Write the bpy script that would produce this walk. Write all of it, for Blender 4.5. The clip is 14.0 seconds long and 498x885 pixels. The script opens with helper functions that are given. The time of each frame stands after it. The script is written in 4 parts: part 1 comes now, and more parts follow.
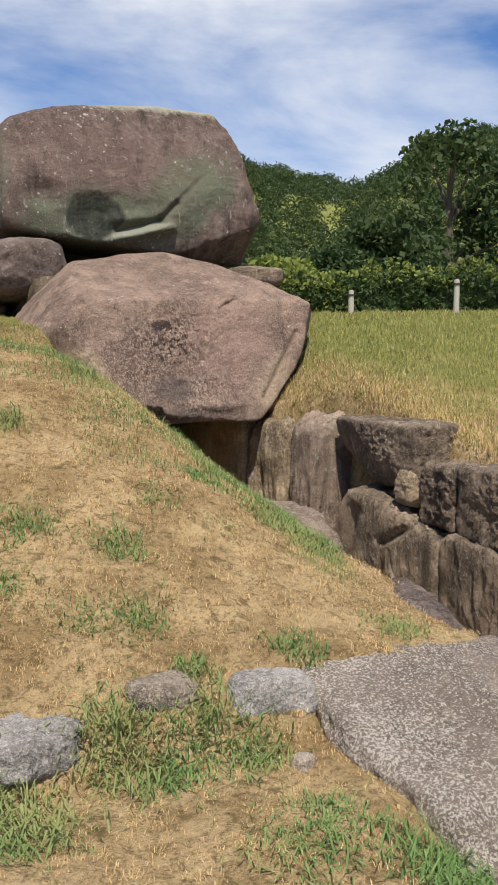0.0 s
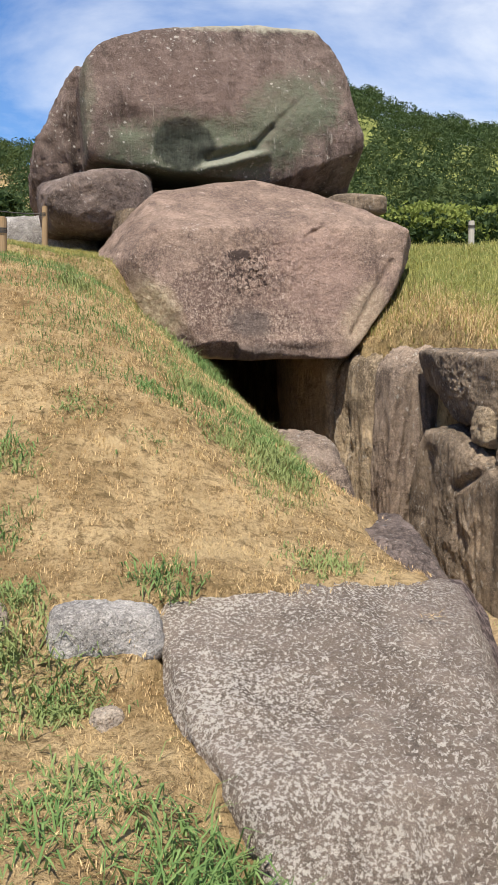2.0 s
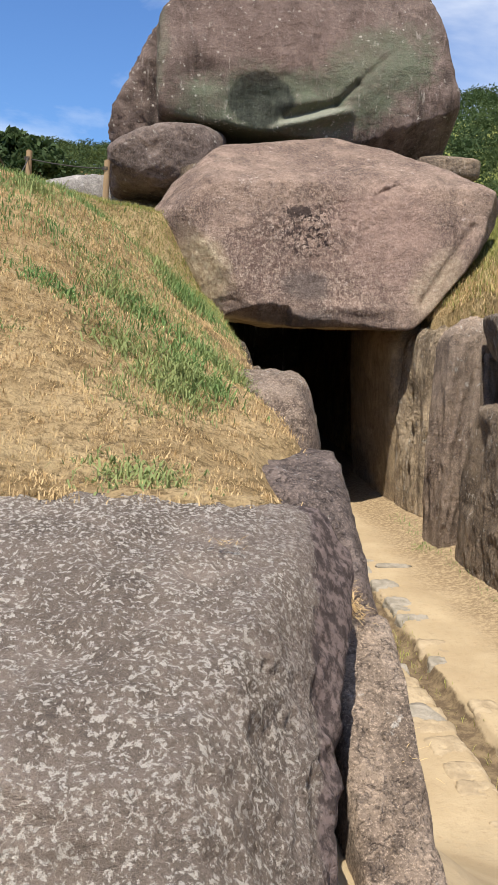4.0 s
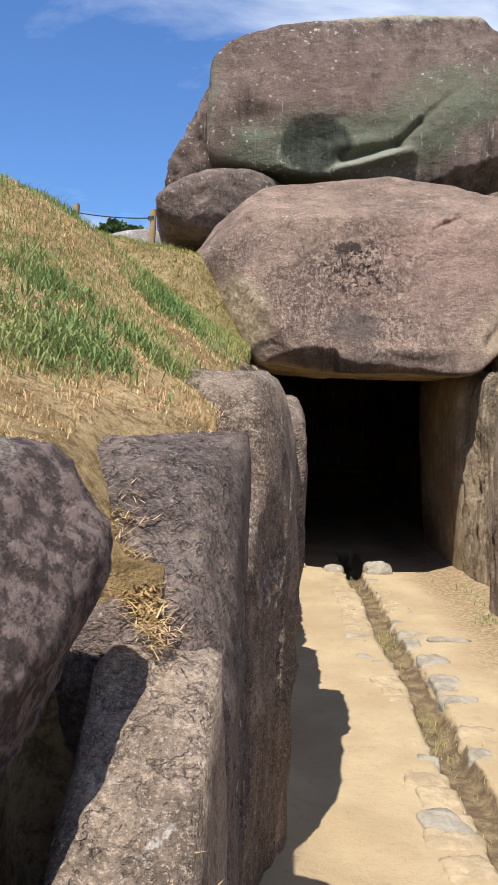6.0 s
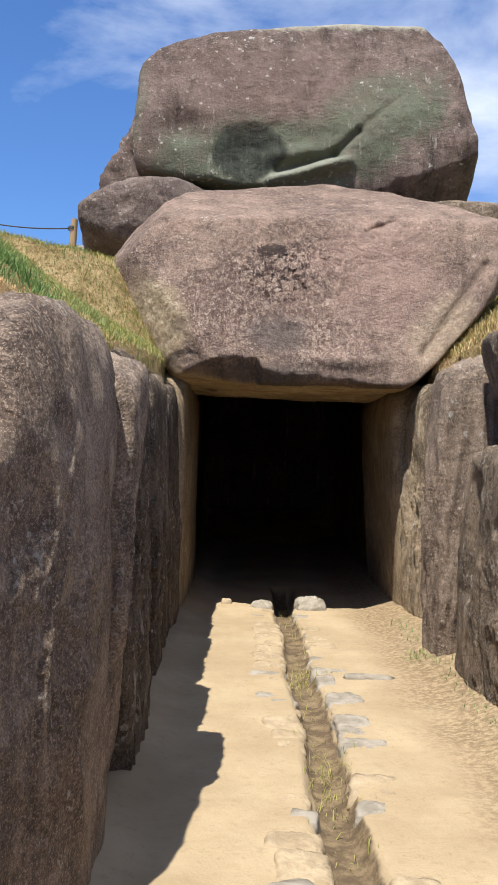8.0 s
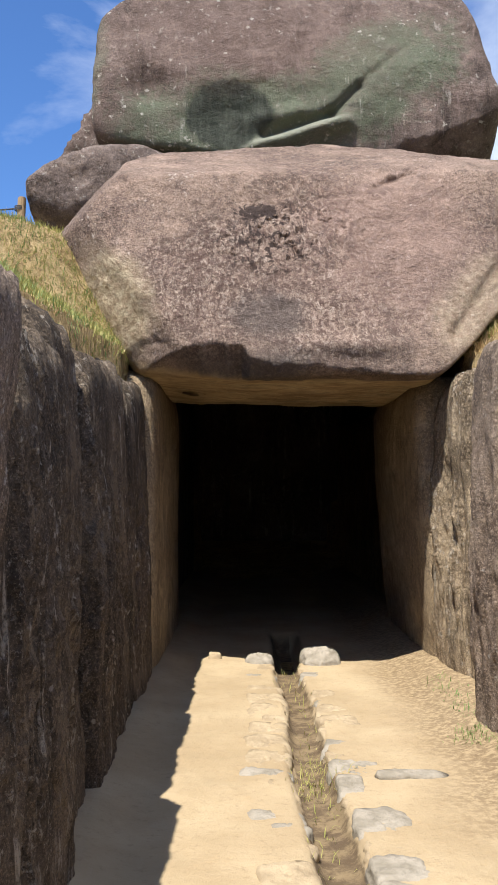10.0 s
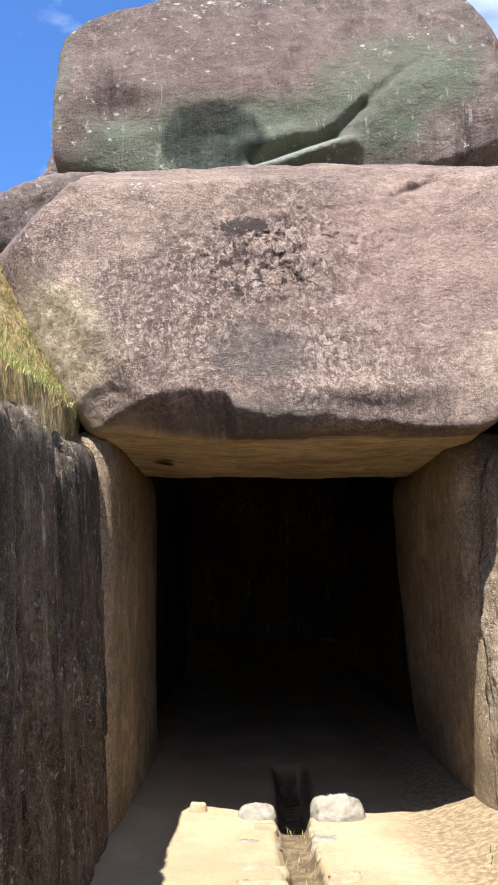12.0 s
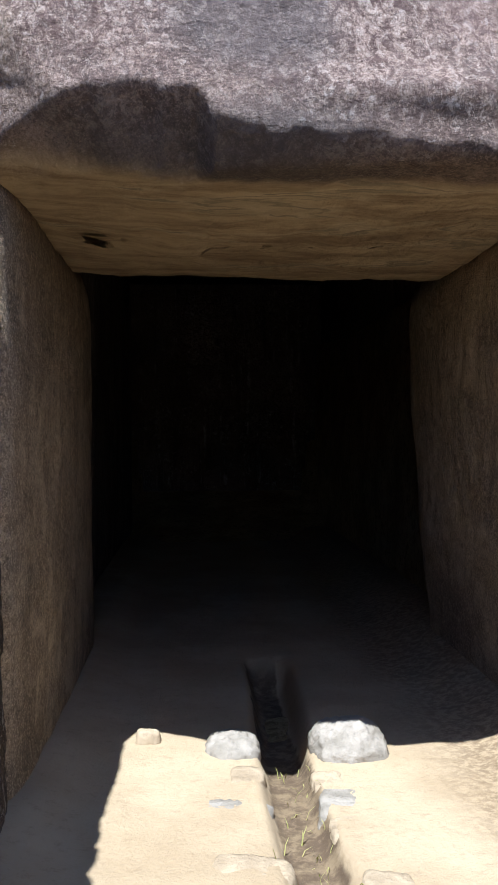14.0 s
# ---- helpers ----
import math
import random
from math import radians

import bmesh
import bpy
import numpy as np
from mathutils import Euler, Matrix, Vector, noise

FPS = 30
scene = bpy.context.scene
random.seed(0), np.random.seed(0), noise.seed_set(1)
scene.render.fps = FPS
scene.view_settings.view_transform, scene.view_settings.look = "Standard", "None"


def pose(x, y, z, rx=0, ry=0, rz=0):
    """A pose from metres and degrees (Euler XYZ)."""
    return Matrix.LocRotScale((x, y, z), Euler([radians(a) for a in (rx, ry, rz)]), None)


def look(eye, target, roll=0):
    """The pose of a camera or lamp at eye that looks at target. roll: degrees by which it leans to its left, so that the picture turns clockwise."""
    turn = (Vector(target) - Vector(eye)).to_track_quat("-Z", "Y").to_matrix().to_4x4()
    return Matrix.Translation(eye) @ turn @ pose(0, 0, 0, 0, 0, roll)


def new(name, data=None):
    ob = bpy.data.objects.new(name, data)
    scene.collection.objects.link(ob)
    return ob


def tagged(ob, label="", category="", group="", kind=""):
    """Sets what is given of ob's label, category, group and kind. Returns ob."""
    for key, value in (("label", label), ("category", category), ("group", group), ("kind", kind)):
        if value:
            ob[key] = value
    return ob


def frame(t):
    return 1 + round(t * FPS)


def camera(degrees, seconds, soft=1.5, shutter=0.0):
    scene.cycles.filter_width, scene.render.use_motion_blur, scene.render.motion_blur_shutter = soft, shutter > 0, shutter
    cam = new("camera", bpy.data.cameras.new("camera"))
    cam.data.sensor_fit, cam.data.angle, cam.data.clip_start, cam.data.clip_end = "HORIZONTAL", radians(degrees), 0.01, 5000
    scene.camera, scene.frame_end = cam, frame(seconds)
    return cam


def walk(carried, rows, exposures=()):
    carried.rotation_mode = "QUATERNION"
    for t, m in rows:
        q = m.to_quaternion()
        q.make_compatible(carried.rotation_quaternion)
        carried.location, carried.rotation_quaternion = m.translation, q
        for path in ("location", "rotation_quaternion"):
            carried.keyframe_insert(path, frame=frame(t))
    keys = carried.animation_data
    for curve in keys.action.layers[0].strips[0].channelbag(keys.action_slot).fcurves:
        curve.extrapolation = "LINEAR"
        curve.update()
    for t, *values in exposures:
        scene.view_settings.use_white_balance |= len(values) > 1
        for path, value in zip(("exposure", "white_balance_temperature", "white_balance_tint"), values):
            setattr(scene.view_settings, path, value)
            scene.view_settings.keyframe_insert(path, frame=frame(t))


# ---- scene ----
cam = camera(30.7, 14.0, soft=1.5)
METRES, EYE, TILT, LEAN, TURN = 12.0, 3.4, -5.5, 0.0, -25.0
ROWS = [
    (0.0, 0.0, 0.0, 0.0, 0.0, 0.0, -0.0),
    (0.5, 0.0335, 0.019, -0.0023, 3.42, -1.56, 0.37),
    (1.0, 0.056, 0.0472, -0.0177, 4.56, -3.95, 0.36),
    (1.5, 0.0832, 0.0655, -0.0189, 7.04, -5.88, 1.59),
    (2.0, 0.0986, 0.0856, -0.0259, 10.68, -2.46, -0.53),
    (4.5, 0.174, 0.218, -0.0652, 20.0, -2.51, -3.13),
    (5.0, 0.1754, 0.2405, -0.0673, 21.77, -3.64, -2.44),
    (5.5, 0.1859, 0.2748, -0.0833, 26.37, -0.28, -3.38),
    (6.0, 0.1918, 0.306, -0.0905, 25.74, 2.87, -3.88),
    (6.5, 0.1966, 0.3398, -0.0928, 26.24, 3.88, -3.6),
    (7.0, 0.2044, 0.3593, -0.1005, 23.1, 6.37, -4.55),
    (9.5, 0.173, 0.5198, -0.1152, 27.1, 6.63, -2.52),
    (10.0, 0.1454, 0.563, -0.1084, 24.63, 8.51, -2.14),
    (10.5, 0.1232, 0.6037, -0.1023, 23.29, 12.26, -1.64),
    (11.0, 0.1102, 0.6399, -0.0955, 23.77, 16.39, -1.71),
    (11.5, 0.0971, 0.669, -0.0916, 23.53, 16.23, -0.75),
    (12.0, 0.0894, 0.7018, -0.09, 24.96, 14.02, -1.23),
    (12.5, 0.0786, 0.7327, -0.0856, 24.1, 13.16, -0.99),
    (13.0, 0.0556, 0.7682, -0.0827, 22.38, 11.75, -0.5),
    (13.5, 0.0328, 0.8144, -0.0811, 21.99, 7.34, -1.82),
    (14.0, 0.0032, 0.8605, -0.0788, 21.6, 4.73, -1.53),
]
walk(cam, [(t, pose(0, 0, EYE, TILT, LEAN, TURN) @ pose(METRES * x, METRES * y, METRES * z, 90 + pitch, roll, yaw)) for t, x, y, z, yaw, pitch, roll in ROWS],
     [(0.0, 0.36, 6700, 10), (2.2, 0.62, 6650, 10), (5.0, 0.6, 6450, 10), (7.0, 0.72, 6300, 10), (10.0, 0.85, 6300, 10),
      (11.0, 1.1, 5850, 10), (12.0, 1.3, 6000, 10), (13.0, 1.38, 6250, 10), (13.5, 1.2, 5650, 10), (14.0, 1.2, 5200, 10)])


# ---- world, sun, exposure ----
SUN_TO = Vector((-0.20, -0.47, 1.0)).normalized()
sun_data = bpy.data.lights.new("sun", "SUN")
sun_data.energy, sun_data.angle, sun_data.color = 5.0, radians(0.53), (1.0, 0.93, 0.81)
sun = new("sun", sun_data)
sun.matrix_world = look(SUN_TO * 60, (0, 0, 0))

world = bpy.data.worlds.new("sky")
scene.world = world
world.use_nodes = True
wn, wl = world.node_tree.nodes, world.node_tree.links
wn.clear()
w_out, w_bg = wn.new("ShaderNodeOutputWorld"), wn.new("ShaderNodeBackground")
w_sky = wn.new("ShaderNodeTexSky")
w_sky.sky_type, w_sky.sun_disc = "NISHITA", False
w_sky.sun_elevation = math.asin(SUN_TO.z)
w_sky.sun_rotation = math.atan2(SUN_TO.x, SUN_TO.y)
w_sky.air_density, w_sky.dust_density, w_sky.ozone_density = 1.0, 0.4, 1.6
w_tc = wn.new("ShaderNodeTexCoord")
w_map = wn.new("ShaderNodeMapping")
w_map.inputs["Scale"].default_value = (1.3, 1.3, 3.6)
w_map.inputs["Location"].default_value = (0.35, 0.1, 0.2)
w_n1 = wn.new("ShaderNodeTexNoise")
w_n1.inputs["Scale"].default_value, w_n1.inputs["Detail"].default_value = 2.1, 9.0
w_n1.inputs["Roughness"].default_value, w_n1.inputs["Distortion"].default_value = 0.55, 0.35
w_ramp = wn.new("ShaderNodeValToRGB")
w_ramp.color_ramp.elements[0].position, w_ramp.color_ramp.elements[1].position = 0.41, 0.74
w_mix = wn.new("ShaderNodeMixRGB")
w_mix.inputs["Color2"].default_value = (11.5, 12.2, 13.4, 1)
w_tint = wn.new("ShaderNodeMixRGB")
w_tint.blend_type = "MULTIPLY"
w_tint.inputs["Fac"].default_value = 1.0
w_tint.inputs["Color2"].default_value = (0.88, 1.26, 1.8, 1)
wl.new(w_tc.outputs["Generated"], w_map.inputs["Vector"])
wl.new(w_map.outputs["Vector"], w_n1.inputs["Vector"])
w_dir = wn.new("ShaderNodeSeparateXYZ")
w_a, w_b = wn.new("ShaderNodeMath"), wn.new("ShaderNodeMath")
w_a.operation = w_b.operation = "MULTIPLY_ADD"
w_a.inputs[1].default_value, w_b.inputs[1].default_value = 0.07, -0.03
wl.new(w_tc.outputs["Generated"], w_dir.inputs["Vector"])
wl.new(w_dir.outputs["X"], w_a.inputs[0])
wl.new(w_n1.outputs["Fac"], w_a.inputs[2])
wl.new(w_dir.outputs["Z"], w_b.inputs[0])
wl.new(w_a.outputs["Value"], w_b.inputs[2])
wl.new(w_b.outputs["Value"], w_ramp.inputs["Fac"])
wl.new(w_ramp.outputs["Color"], w_mix.inputs["Fac"])
wl.new(w_sky.outputs["Color"], w_tint.inputs["Color1"])
wl.new(w_tint.outputs["Color"], w_mix.inputs["Color1"])
wl.new(w_mix.outputs["Color"], w_bg.inputs["Color"])
w_bg.inputs["Strength"].default_value = 0.057
wl.new(w_bg.outputs["Background"], w_out.inputs["Surface"])


# ---- materials ----
class Nodes:
    """Small builder for node materials in world metres."""

    def __init__(self, name):
        self.mat = bpy.data.materials.new(name)
        self.mat.use_nodes = True
        self.n, self.l = self.mat.node_tree.nodes, self.mat.node_tree.links
        self.bsdf = self.n["Principled BSDF"]
        self.pos = self.n.new("ShaderNodeNewGeometry").outputs["Position"]

    def put(self, socket, value):
        if isinstance(value, bpy.types.NodeSocket):
            self.l.new(value, socket)
        elif isinstance(value, tuple) and len(value) == 3 and socket.type == "RGBA":
            socket.default_value = (*value, 1)
        else:
            socket.default_value = value

    def scaled(self, s, at=None):
        m = self.n.new("ShaderNodeMapping")
        m.inputs["Scale"].default_value = s
        self.l.new(at or self.pos, m.inputs["Vector"])
        return m.outputs["Vector"]

    def noise(self, scale, detail=4.0, rough=0.6, at=None, warp=0.0):
        x = self.n.new("ShaderNodeTexNoise")
        x.inputs["Scale"].default_value, x.inputs["Detail"].default_value = scale, detail
        x.inputs["Roughness"].default_value, x.inputs["Distortion"].default_value = rough, warp
        self.l.new(at or self.pos, x.inputs["Vector"])
        return x.outputs["Fac"]

    def cells(self, scale, feature="F1", at=None, out="Distance"):
        x = self.n.new("ShaderNodeTexVoronoi")
        x.feature = feature
        x.inputs["Scale"].default_value = scale
        self.l.new(at or self.pos, x.inputs["Vector"])
        return x.outputs[out]

    def warped(self, amount, scale):
        """Positions pushed about by noise, for ragged edges."""
        x = self.n.new("ShaderNodeTexNoise")
        x.inputs["Scale"].default_value, x.inputs["Detail"].default_value = scale, 4.0
        self.l.new(self.pos, x.inputs["Vector"])
        w = self.n.new("ShaderNodeVectorMath")
        w.operation = "MULTIPLY_ADD"
        self.l.new(x.outputs["Color"], w.inputs[0])
        w.inputs[1].default_value = (amount, amount, amount)
        self.l.new(self.pos, w.inputs[2])
        return w.outputs["Vector"]

    def ramp(self, fac, a, b, lo=0.0, hi=1.0):
        m = self.n.new("ShaderNodeMapRange")
        m.interpolation_type = "SMOOTHSTEP"
        for k, v in (("Value", fac), ("From Min", a), ("From Max", b), ("To Min", lo), ("To Max", hi)):
            self.put(m.inputs[k], v)
        return m.outputs["Result"]

    def mix(self, fac, a, b, how="MIX"):
        m = self.n.new("ShaderNodeMixRGB")
        m.blend_type = how
        for k, v in (("Fac", fac), ("Color1", a), ("Color2", b)):
            self.put(m.inputs[k], v)
        return m.outputs["Color"]

    def math(self, op, a, b=0.0, c=0.0):
        m = self.n.new("ShaderNodeMath")
        m.operation = op
        for k, v in enumerate((a, b, c)):
            self.put(m.inputs[k], v)
        return m.outputs["Value"]

    def axis(self, which):
        s = self.n.new("ShaderNodeSeparateXYZ")
        self.l.new(self.pos, s.inputs["Vector"])
        return s.outputs[which]

    def blob(self, at, size, turn=0.0):
        """1 at the place, falling to 0 over an ellipsoid of that size."""
        m = self.n.new("ShaderNodeMapping")
        m.vector_type = "TEXTURE"
        m.inputs["Location"].default_value, m.inputs["Scale"].default_value = at, size
        m.inputs["Rotation"].default_value = (0, radians(turn), 0)
        self.l.new(self.pos, m.inputs["Vector"])
        d = self.n.new("ShaderNodeVectorMath")
        d.operation = "LENGTH"
        self.l.new(m.outputs["Vector"], d.inputs[0])
        return d.outputs["Value"]

    def done(self, colour, rough=0.9, bump=None, depth=0.02, strength=1.0, spec=0.25):
        self.put(self.bsdf.inputs["Base Color"], colour)
        self.put(self.bsdf.inputs["Roughness"], rough)
        self.bsdf.inputs["Specular IOR Level"].default_value = spec
        if bump is not None:
            b = self.n.new("ShaderNodeBump")
            b.inputs["Distance"].default_value, b.inputs["Strength"].default_value = depth, strength
            self.l.new(bump, b.inputs["Height"])
            self.l.new(b.outputs["Normal"], self.bsdf.inputs["Normal"])
        return self.mat


def rock_material(name, dark, light, lichen=(0.45, 0.43, 0.39), lichen_at=0.62, lichen_var=0.055, grain=40.0, crusty=0.75, gritty=1.0, pits=0.0, streak=0.0,
                  moss=None, moss_mask=None, extra=None, dots=0.0, dot_scale=11.0, drips=0.0):
    """Weathered granite: two broad tones, fine grain, pale crustose lichen, dark water streaks, pits."""
    m = Nodes(name)
    col = m.mix(m.ramp(m.noise(0.9, 5, 0.62, warp=0.4), 0.36, 0.64), dark, light)
    col = m.mix(m.ramp(m.noise(2.4, 6, 0.68, warp=0.6), 0.42, 0.68, 0.0, 0.7), col, tuple(0.5 * k for k in dark))
    col = m.mix(m.ramp(m.noise(3.7, 6, 0.66, warp=0.3), 0.52, 0.7, 0.0, 0.6), col, tuple(min(1, 1.45 * k) for k in light))
    col = m.mix(m.ramp(m.noise(9.0, 6, 0.72), 0.5, 0.68, 0.0, 0.55), col, tuple(0.4 * k for k in dark))
    fine = m.noise(grain, 4, 0.75)
    col = m.mix(m.ramp(fine, 0.46, 0.66, 0.0, 0.35 * gritty), col, tuple(min(1, 1.7 * k) for k in light))
    col = m.mix(m.ramp(m.noise(grain * 1.7, 3, 0.75), 0.54, 0.66, 0.0, 0.4 * gritty), col, tuple(0.35 * k for k in dark))
    if streak:
        st = m.noise(1.0, 5, 0.65, at=m.scaled((3.2, 3.2, 0.28)), warp=0.2)
        col = m.mix(m.ramp(st, 0.48, 0.7, 0.0, streak), col, tuple(0.36 * k for k in dark))
        st2 = m.noise(1.0, 6, 0.7, at=m.scaled((9.0, 9.0, 0.8)))
        col = m.mix(m.ramp(st2, 0.56, 0.72, 0.0, streak * 0.7), col, tuple(min(1, 1.5 * k) for k in light))
    if moss:
        mask = moss_mask(m)
        patch = m.ramp(m.noise(2.6, 6, 0.7), 0.3, 0.6, 0.45, 1.0)
        col = m.mix(m.math("MULTIPLY", mask, patch), col, moss)
    crust = m.noise(grain * 0.42, 5, 0.72, warp=0.25)
    where = m.ramp(m.noise(1.7, 4, 0.6), 0.35, 0.7, lichen_at + lichen_var, lichen_at - lichen_var)
    m_l = m.ramp(m.math("SUBTRACT", crust, where), -0.01, 0.07, 0.0, crusty)
    col = m.mix(m_l, col, lichen)
    if drips:
        run = m.noise(1.0, 6, 0.72, at=m.scaled((11.0, 11.0, 0.55), m.warped(0.04, 5.0)))
        gap = m.ramp(m.noise(7.0, 5, 0.75), 0.44, 0.6)
        col = m.mix(m.math("MULTIPLY", m.ramp(run, 0.57, 0.64, 0.0, drips), gap), col, tuple(1.2 * k for k in lichen))
    mica = m.noise(grain * 2.6, 2, 0.85)
    col = m.mix(m.ramp(mica, 0.56, 0.64, 0.0, 0.5), col, tuple(0.3 * k for k in dark))
    col = m.mix(m.ramp(mica, 0.44, 0.36, 0.0, 0.42), col, tuple(min(1, 1.9 * k) for k in light))
    if dots:
        at = m.warped(0.05, 9.0)
        spot = m.ramp(m.math("ADD", m.cells(dot_scale, at=at), m.math("MULTIPLY", m.noise(45.0, 4, 0.7), 0.35)), 0.3, 0.36, 1.0, 0.0)
        patch = m.ramp(m.noise(1.1, 4, 0.65), 0.44, 0.62, 0.0, dots)
        col = m.mix(m.math("MULTIPLY", spot, patch), col, tuple(min(1, 1.15 * k) for k in lichen))
    if extra:
        col = extra(m, col)
    height = m.math("ADD", m.math("MULTIPLY", m.noise(7.0, 8, 0.7), 0.9), m.math("MULTIPLY", fine, 0.22))
    if pits:
        hole = m.ramp(m.noise(19.0, 5, 0.65, at=m.scaled((1.0, 1.0, 1.25)), warp=0.4), 0.52, 0.58, 1.0, 0.0)
        field = m.ramp(m.noise(1.4, 3, 0.6), 0.42, 0.58)
        height = m.math("SUBTRACT", height, m.math("MULTIPLY", m.math("MULTIPLY", m.math("SUBTRACT", 1.0, hole), field), pits))
    return m.done(col, m.ramp(fine, 0.3, 0.7, 0.82, 0.97), height, 0.07, 1.0)


def cap_moss(m):
    wob = m.math("MULTIPLY", m.math("SUBTRACT", m.noise(1.5, 7, 0.75), 0.5), 1.5)
    fleck = m.math("MULTIPLY", m.math("SUBTRACT", m.noise(14.0, 5, 0.75), 0.5), 0.9)
    wob = m.math("ADD", wob, fleck)
    a = m.ramp(m.math("ADD", m.blob((4.15, 15.0, 5.6), (1.35, 3.0, 0.62)), wob), 0.7, 1.25, 1.0, 0.0)
    b = m.ramp(m.math("ADD", m.blob((5.75, 15.0, 6.05), (1.25, 3.0, 0.62), -40.0), wob), 0.65, 1.25, 1.0, 0.0)
    side = m.ramp(m.math("ADD", m.blob((2.62, 15.4, 6.3), (0.22, 0.6, 0.9)), wob), 0.8, 1.3, 0.6, 0.0)
    return m.math("MAXIMUM", m.math("MAXIMUM", a, b), side)


def cap_stain_shade(m, col):
    wob = m.math("MULTIPLY", m.math("SUBTRACT", m.noise(2.2, 6, 0.7), 0.5), 0.8)
    drip = m.math("MULTIPLY", m.math("SUBTRACT", m.noise(1.0, 4, 0.6, at=m.scaled((9.0, 9.0, 0.9))), 0.5), 0.35)
    pale = m.ramp(m.math("ADD", m.blob((4.9, 15.0, 5.5), (0.55, 3.0, 0.07), -14.0), wob), 0.7, 1.3, 0.55, 0.0)
    col = m.mix(pale, col, (0.3, 0.31, 0.25))
    # Dark oval: wet stone and the overhang's shade, painted together in the hollow
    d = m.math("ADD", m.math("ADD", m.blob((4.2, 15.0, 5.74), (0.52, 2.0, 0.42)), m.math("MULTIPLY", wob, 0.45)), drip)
    wet_shade = m.ramp(d, 0.84, 1.04, 0.86, 0.0)
    col = m.mix(wet_shade, col, m.mix(m.ramp(m.noise(1.0, 5, 0.7, at=m.scaled((8.0, 8.0, 0.7))), 0.4, 0.62), (0.016, 0.021, 0.017), (0.04, 0.046, 0.037)))
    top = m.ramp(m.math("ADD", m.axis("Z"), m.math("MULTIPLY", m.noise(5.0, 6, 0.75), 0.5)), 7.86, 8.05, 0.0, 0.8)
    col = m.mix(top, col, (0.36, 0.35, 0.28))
    rust = m.ramp(m.math("ADD", m.blob((4.5, 15.0, 6.75), (1.8, 3.0, 0.7)), wob), 0.5, 1.3, 0.3, 0.0)
    return m.mix(rust, col, (0.17, 0.115, 0.098))


def lintel_wear_bounce(m, col):
    wob = m.math("MULTIPLY", m.math("SUBTRACT", m.noise(1.6, 6, 0.7), 0.5), 1.3)
    worn = m.ramp(m.math("ADD", m.blob((4.65, 12.6, 3.25), (1.3, 2.0, 0.85)), m.math("MULTIPLY", wob, 1.5)), 0.35, 1.25, 1.0, 0.0)
    # flaking skin: pale scales and brown hollows between them
    at = m.scaled((1.0, 1.0, 0.7), m.warped(0.03, 16.0))
    scale = m.noise(30.0, 8, 0.82, at=at, warp=0.6)
    col = m.mix(m.math("MULTIPLY", m.ramp(scale, 0.505, 0.56, 0.0, 0.85), m.ramp(worn, 0.0, 1.0, 0.25, 1.0)), col, (0.085, 0.05, 0.042))
    col = m.mix(m.math("MULTIPLY", m.ramp(scale, 0.47, 0.42, 0.0, 0.75), m.ramp(worn, 0.0, 1.0, 0.3, 1.0)), col, (0.46, 0.37, 0.305))
    brown = m.math("MULTIPLY", worn, m.ramp(m.noise(2.1, 6, 0.72, warp=0.5), 0.42, 0.62, 0.0, 0.5))
    col = m.mix(brown, col, (0.12, 0.078, 0.064))
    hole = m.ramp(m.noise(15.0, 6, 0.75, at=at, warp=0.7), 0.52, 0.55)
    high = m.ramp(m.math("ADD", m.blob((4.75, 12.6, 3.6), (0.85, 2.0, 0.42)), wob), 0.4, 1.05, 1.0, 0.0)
    # Shade inside the large hole is put into the colour; pits share its tone
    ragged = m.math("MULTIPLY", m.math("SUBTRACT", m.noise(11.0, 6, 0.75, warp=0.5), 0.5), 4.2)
    deep_shade = m.ramp(m.math("ADD", m.blob((4.5, 12.7, 3.84), (0.24, 2.0, 0.11)), ragged), 0.6, 0.75, 1.0, 0.0)
    mask = m.math("MAXIMUM", m.math("MULTIPLY", high, hole), deep_shade)
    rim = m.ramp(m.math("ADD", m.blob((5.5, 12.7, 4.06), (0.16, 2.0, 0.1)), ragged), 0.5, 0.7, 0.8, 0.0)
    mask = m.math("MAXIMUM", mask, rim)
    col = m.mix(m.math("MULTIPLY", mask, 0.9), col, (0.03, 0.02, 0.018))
    flush = m.ramp(m.math("ADD", m.blob((5.6, 12.6, 3.6), (0.7, 2.0, 0.7)), wob), 0.5, 1.3, 0.42, 0.0)
    col = m.mix(flush, col, (0.34, 0.23, 0.19))
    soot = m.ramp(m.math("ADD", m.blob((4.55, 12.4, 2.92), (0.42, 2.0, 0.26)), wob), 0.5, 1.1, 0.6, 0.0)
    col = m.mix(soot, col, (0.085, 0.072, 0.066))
    # Darker towards the foot of the south face, strongest left of the middle
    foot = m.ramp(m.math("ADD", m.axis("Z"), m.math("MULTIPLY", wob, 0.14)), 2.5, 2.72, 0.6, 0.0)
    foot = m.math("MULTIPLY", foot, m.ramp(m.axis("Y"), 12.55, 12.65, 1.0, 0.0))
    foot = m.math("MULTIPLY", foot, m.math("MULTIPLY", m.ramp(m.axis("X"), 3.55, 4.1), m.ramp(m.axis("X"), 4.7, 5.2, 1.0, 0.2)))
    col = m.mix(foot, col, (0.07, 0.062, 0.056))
    # Underside painted a paler ochre, putting light bounced off the sand into the colour
    under = m.math("MULTIPLY", m.ramp(m.axis("Z"), 2.5, 2.62, 1.0, 0.0), m.ramp(m.axis("Y"), 12.5, 12.66))
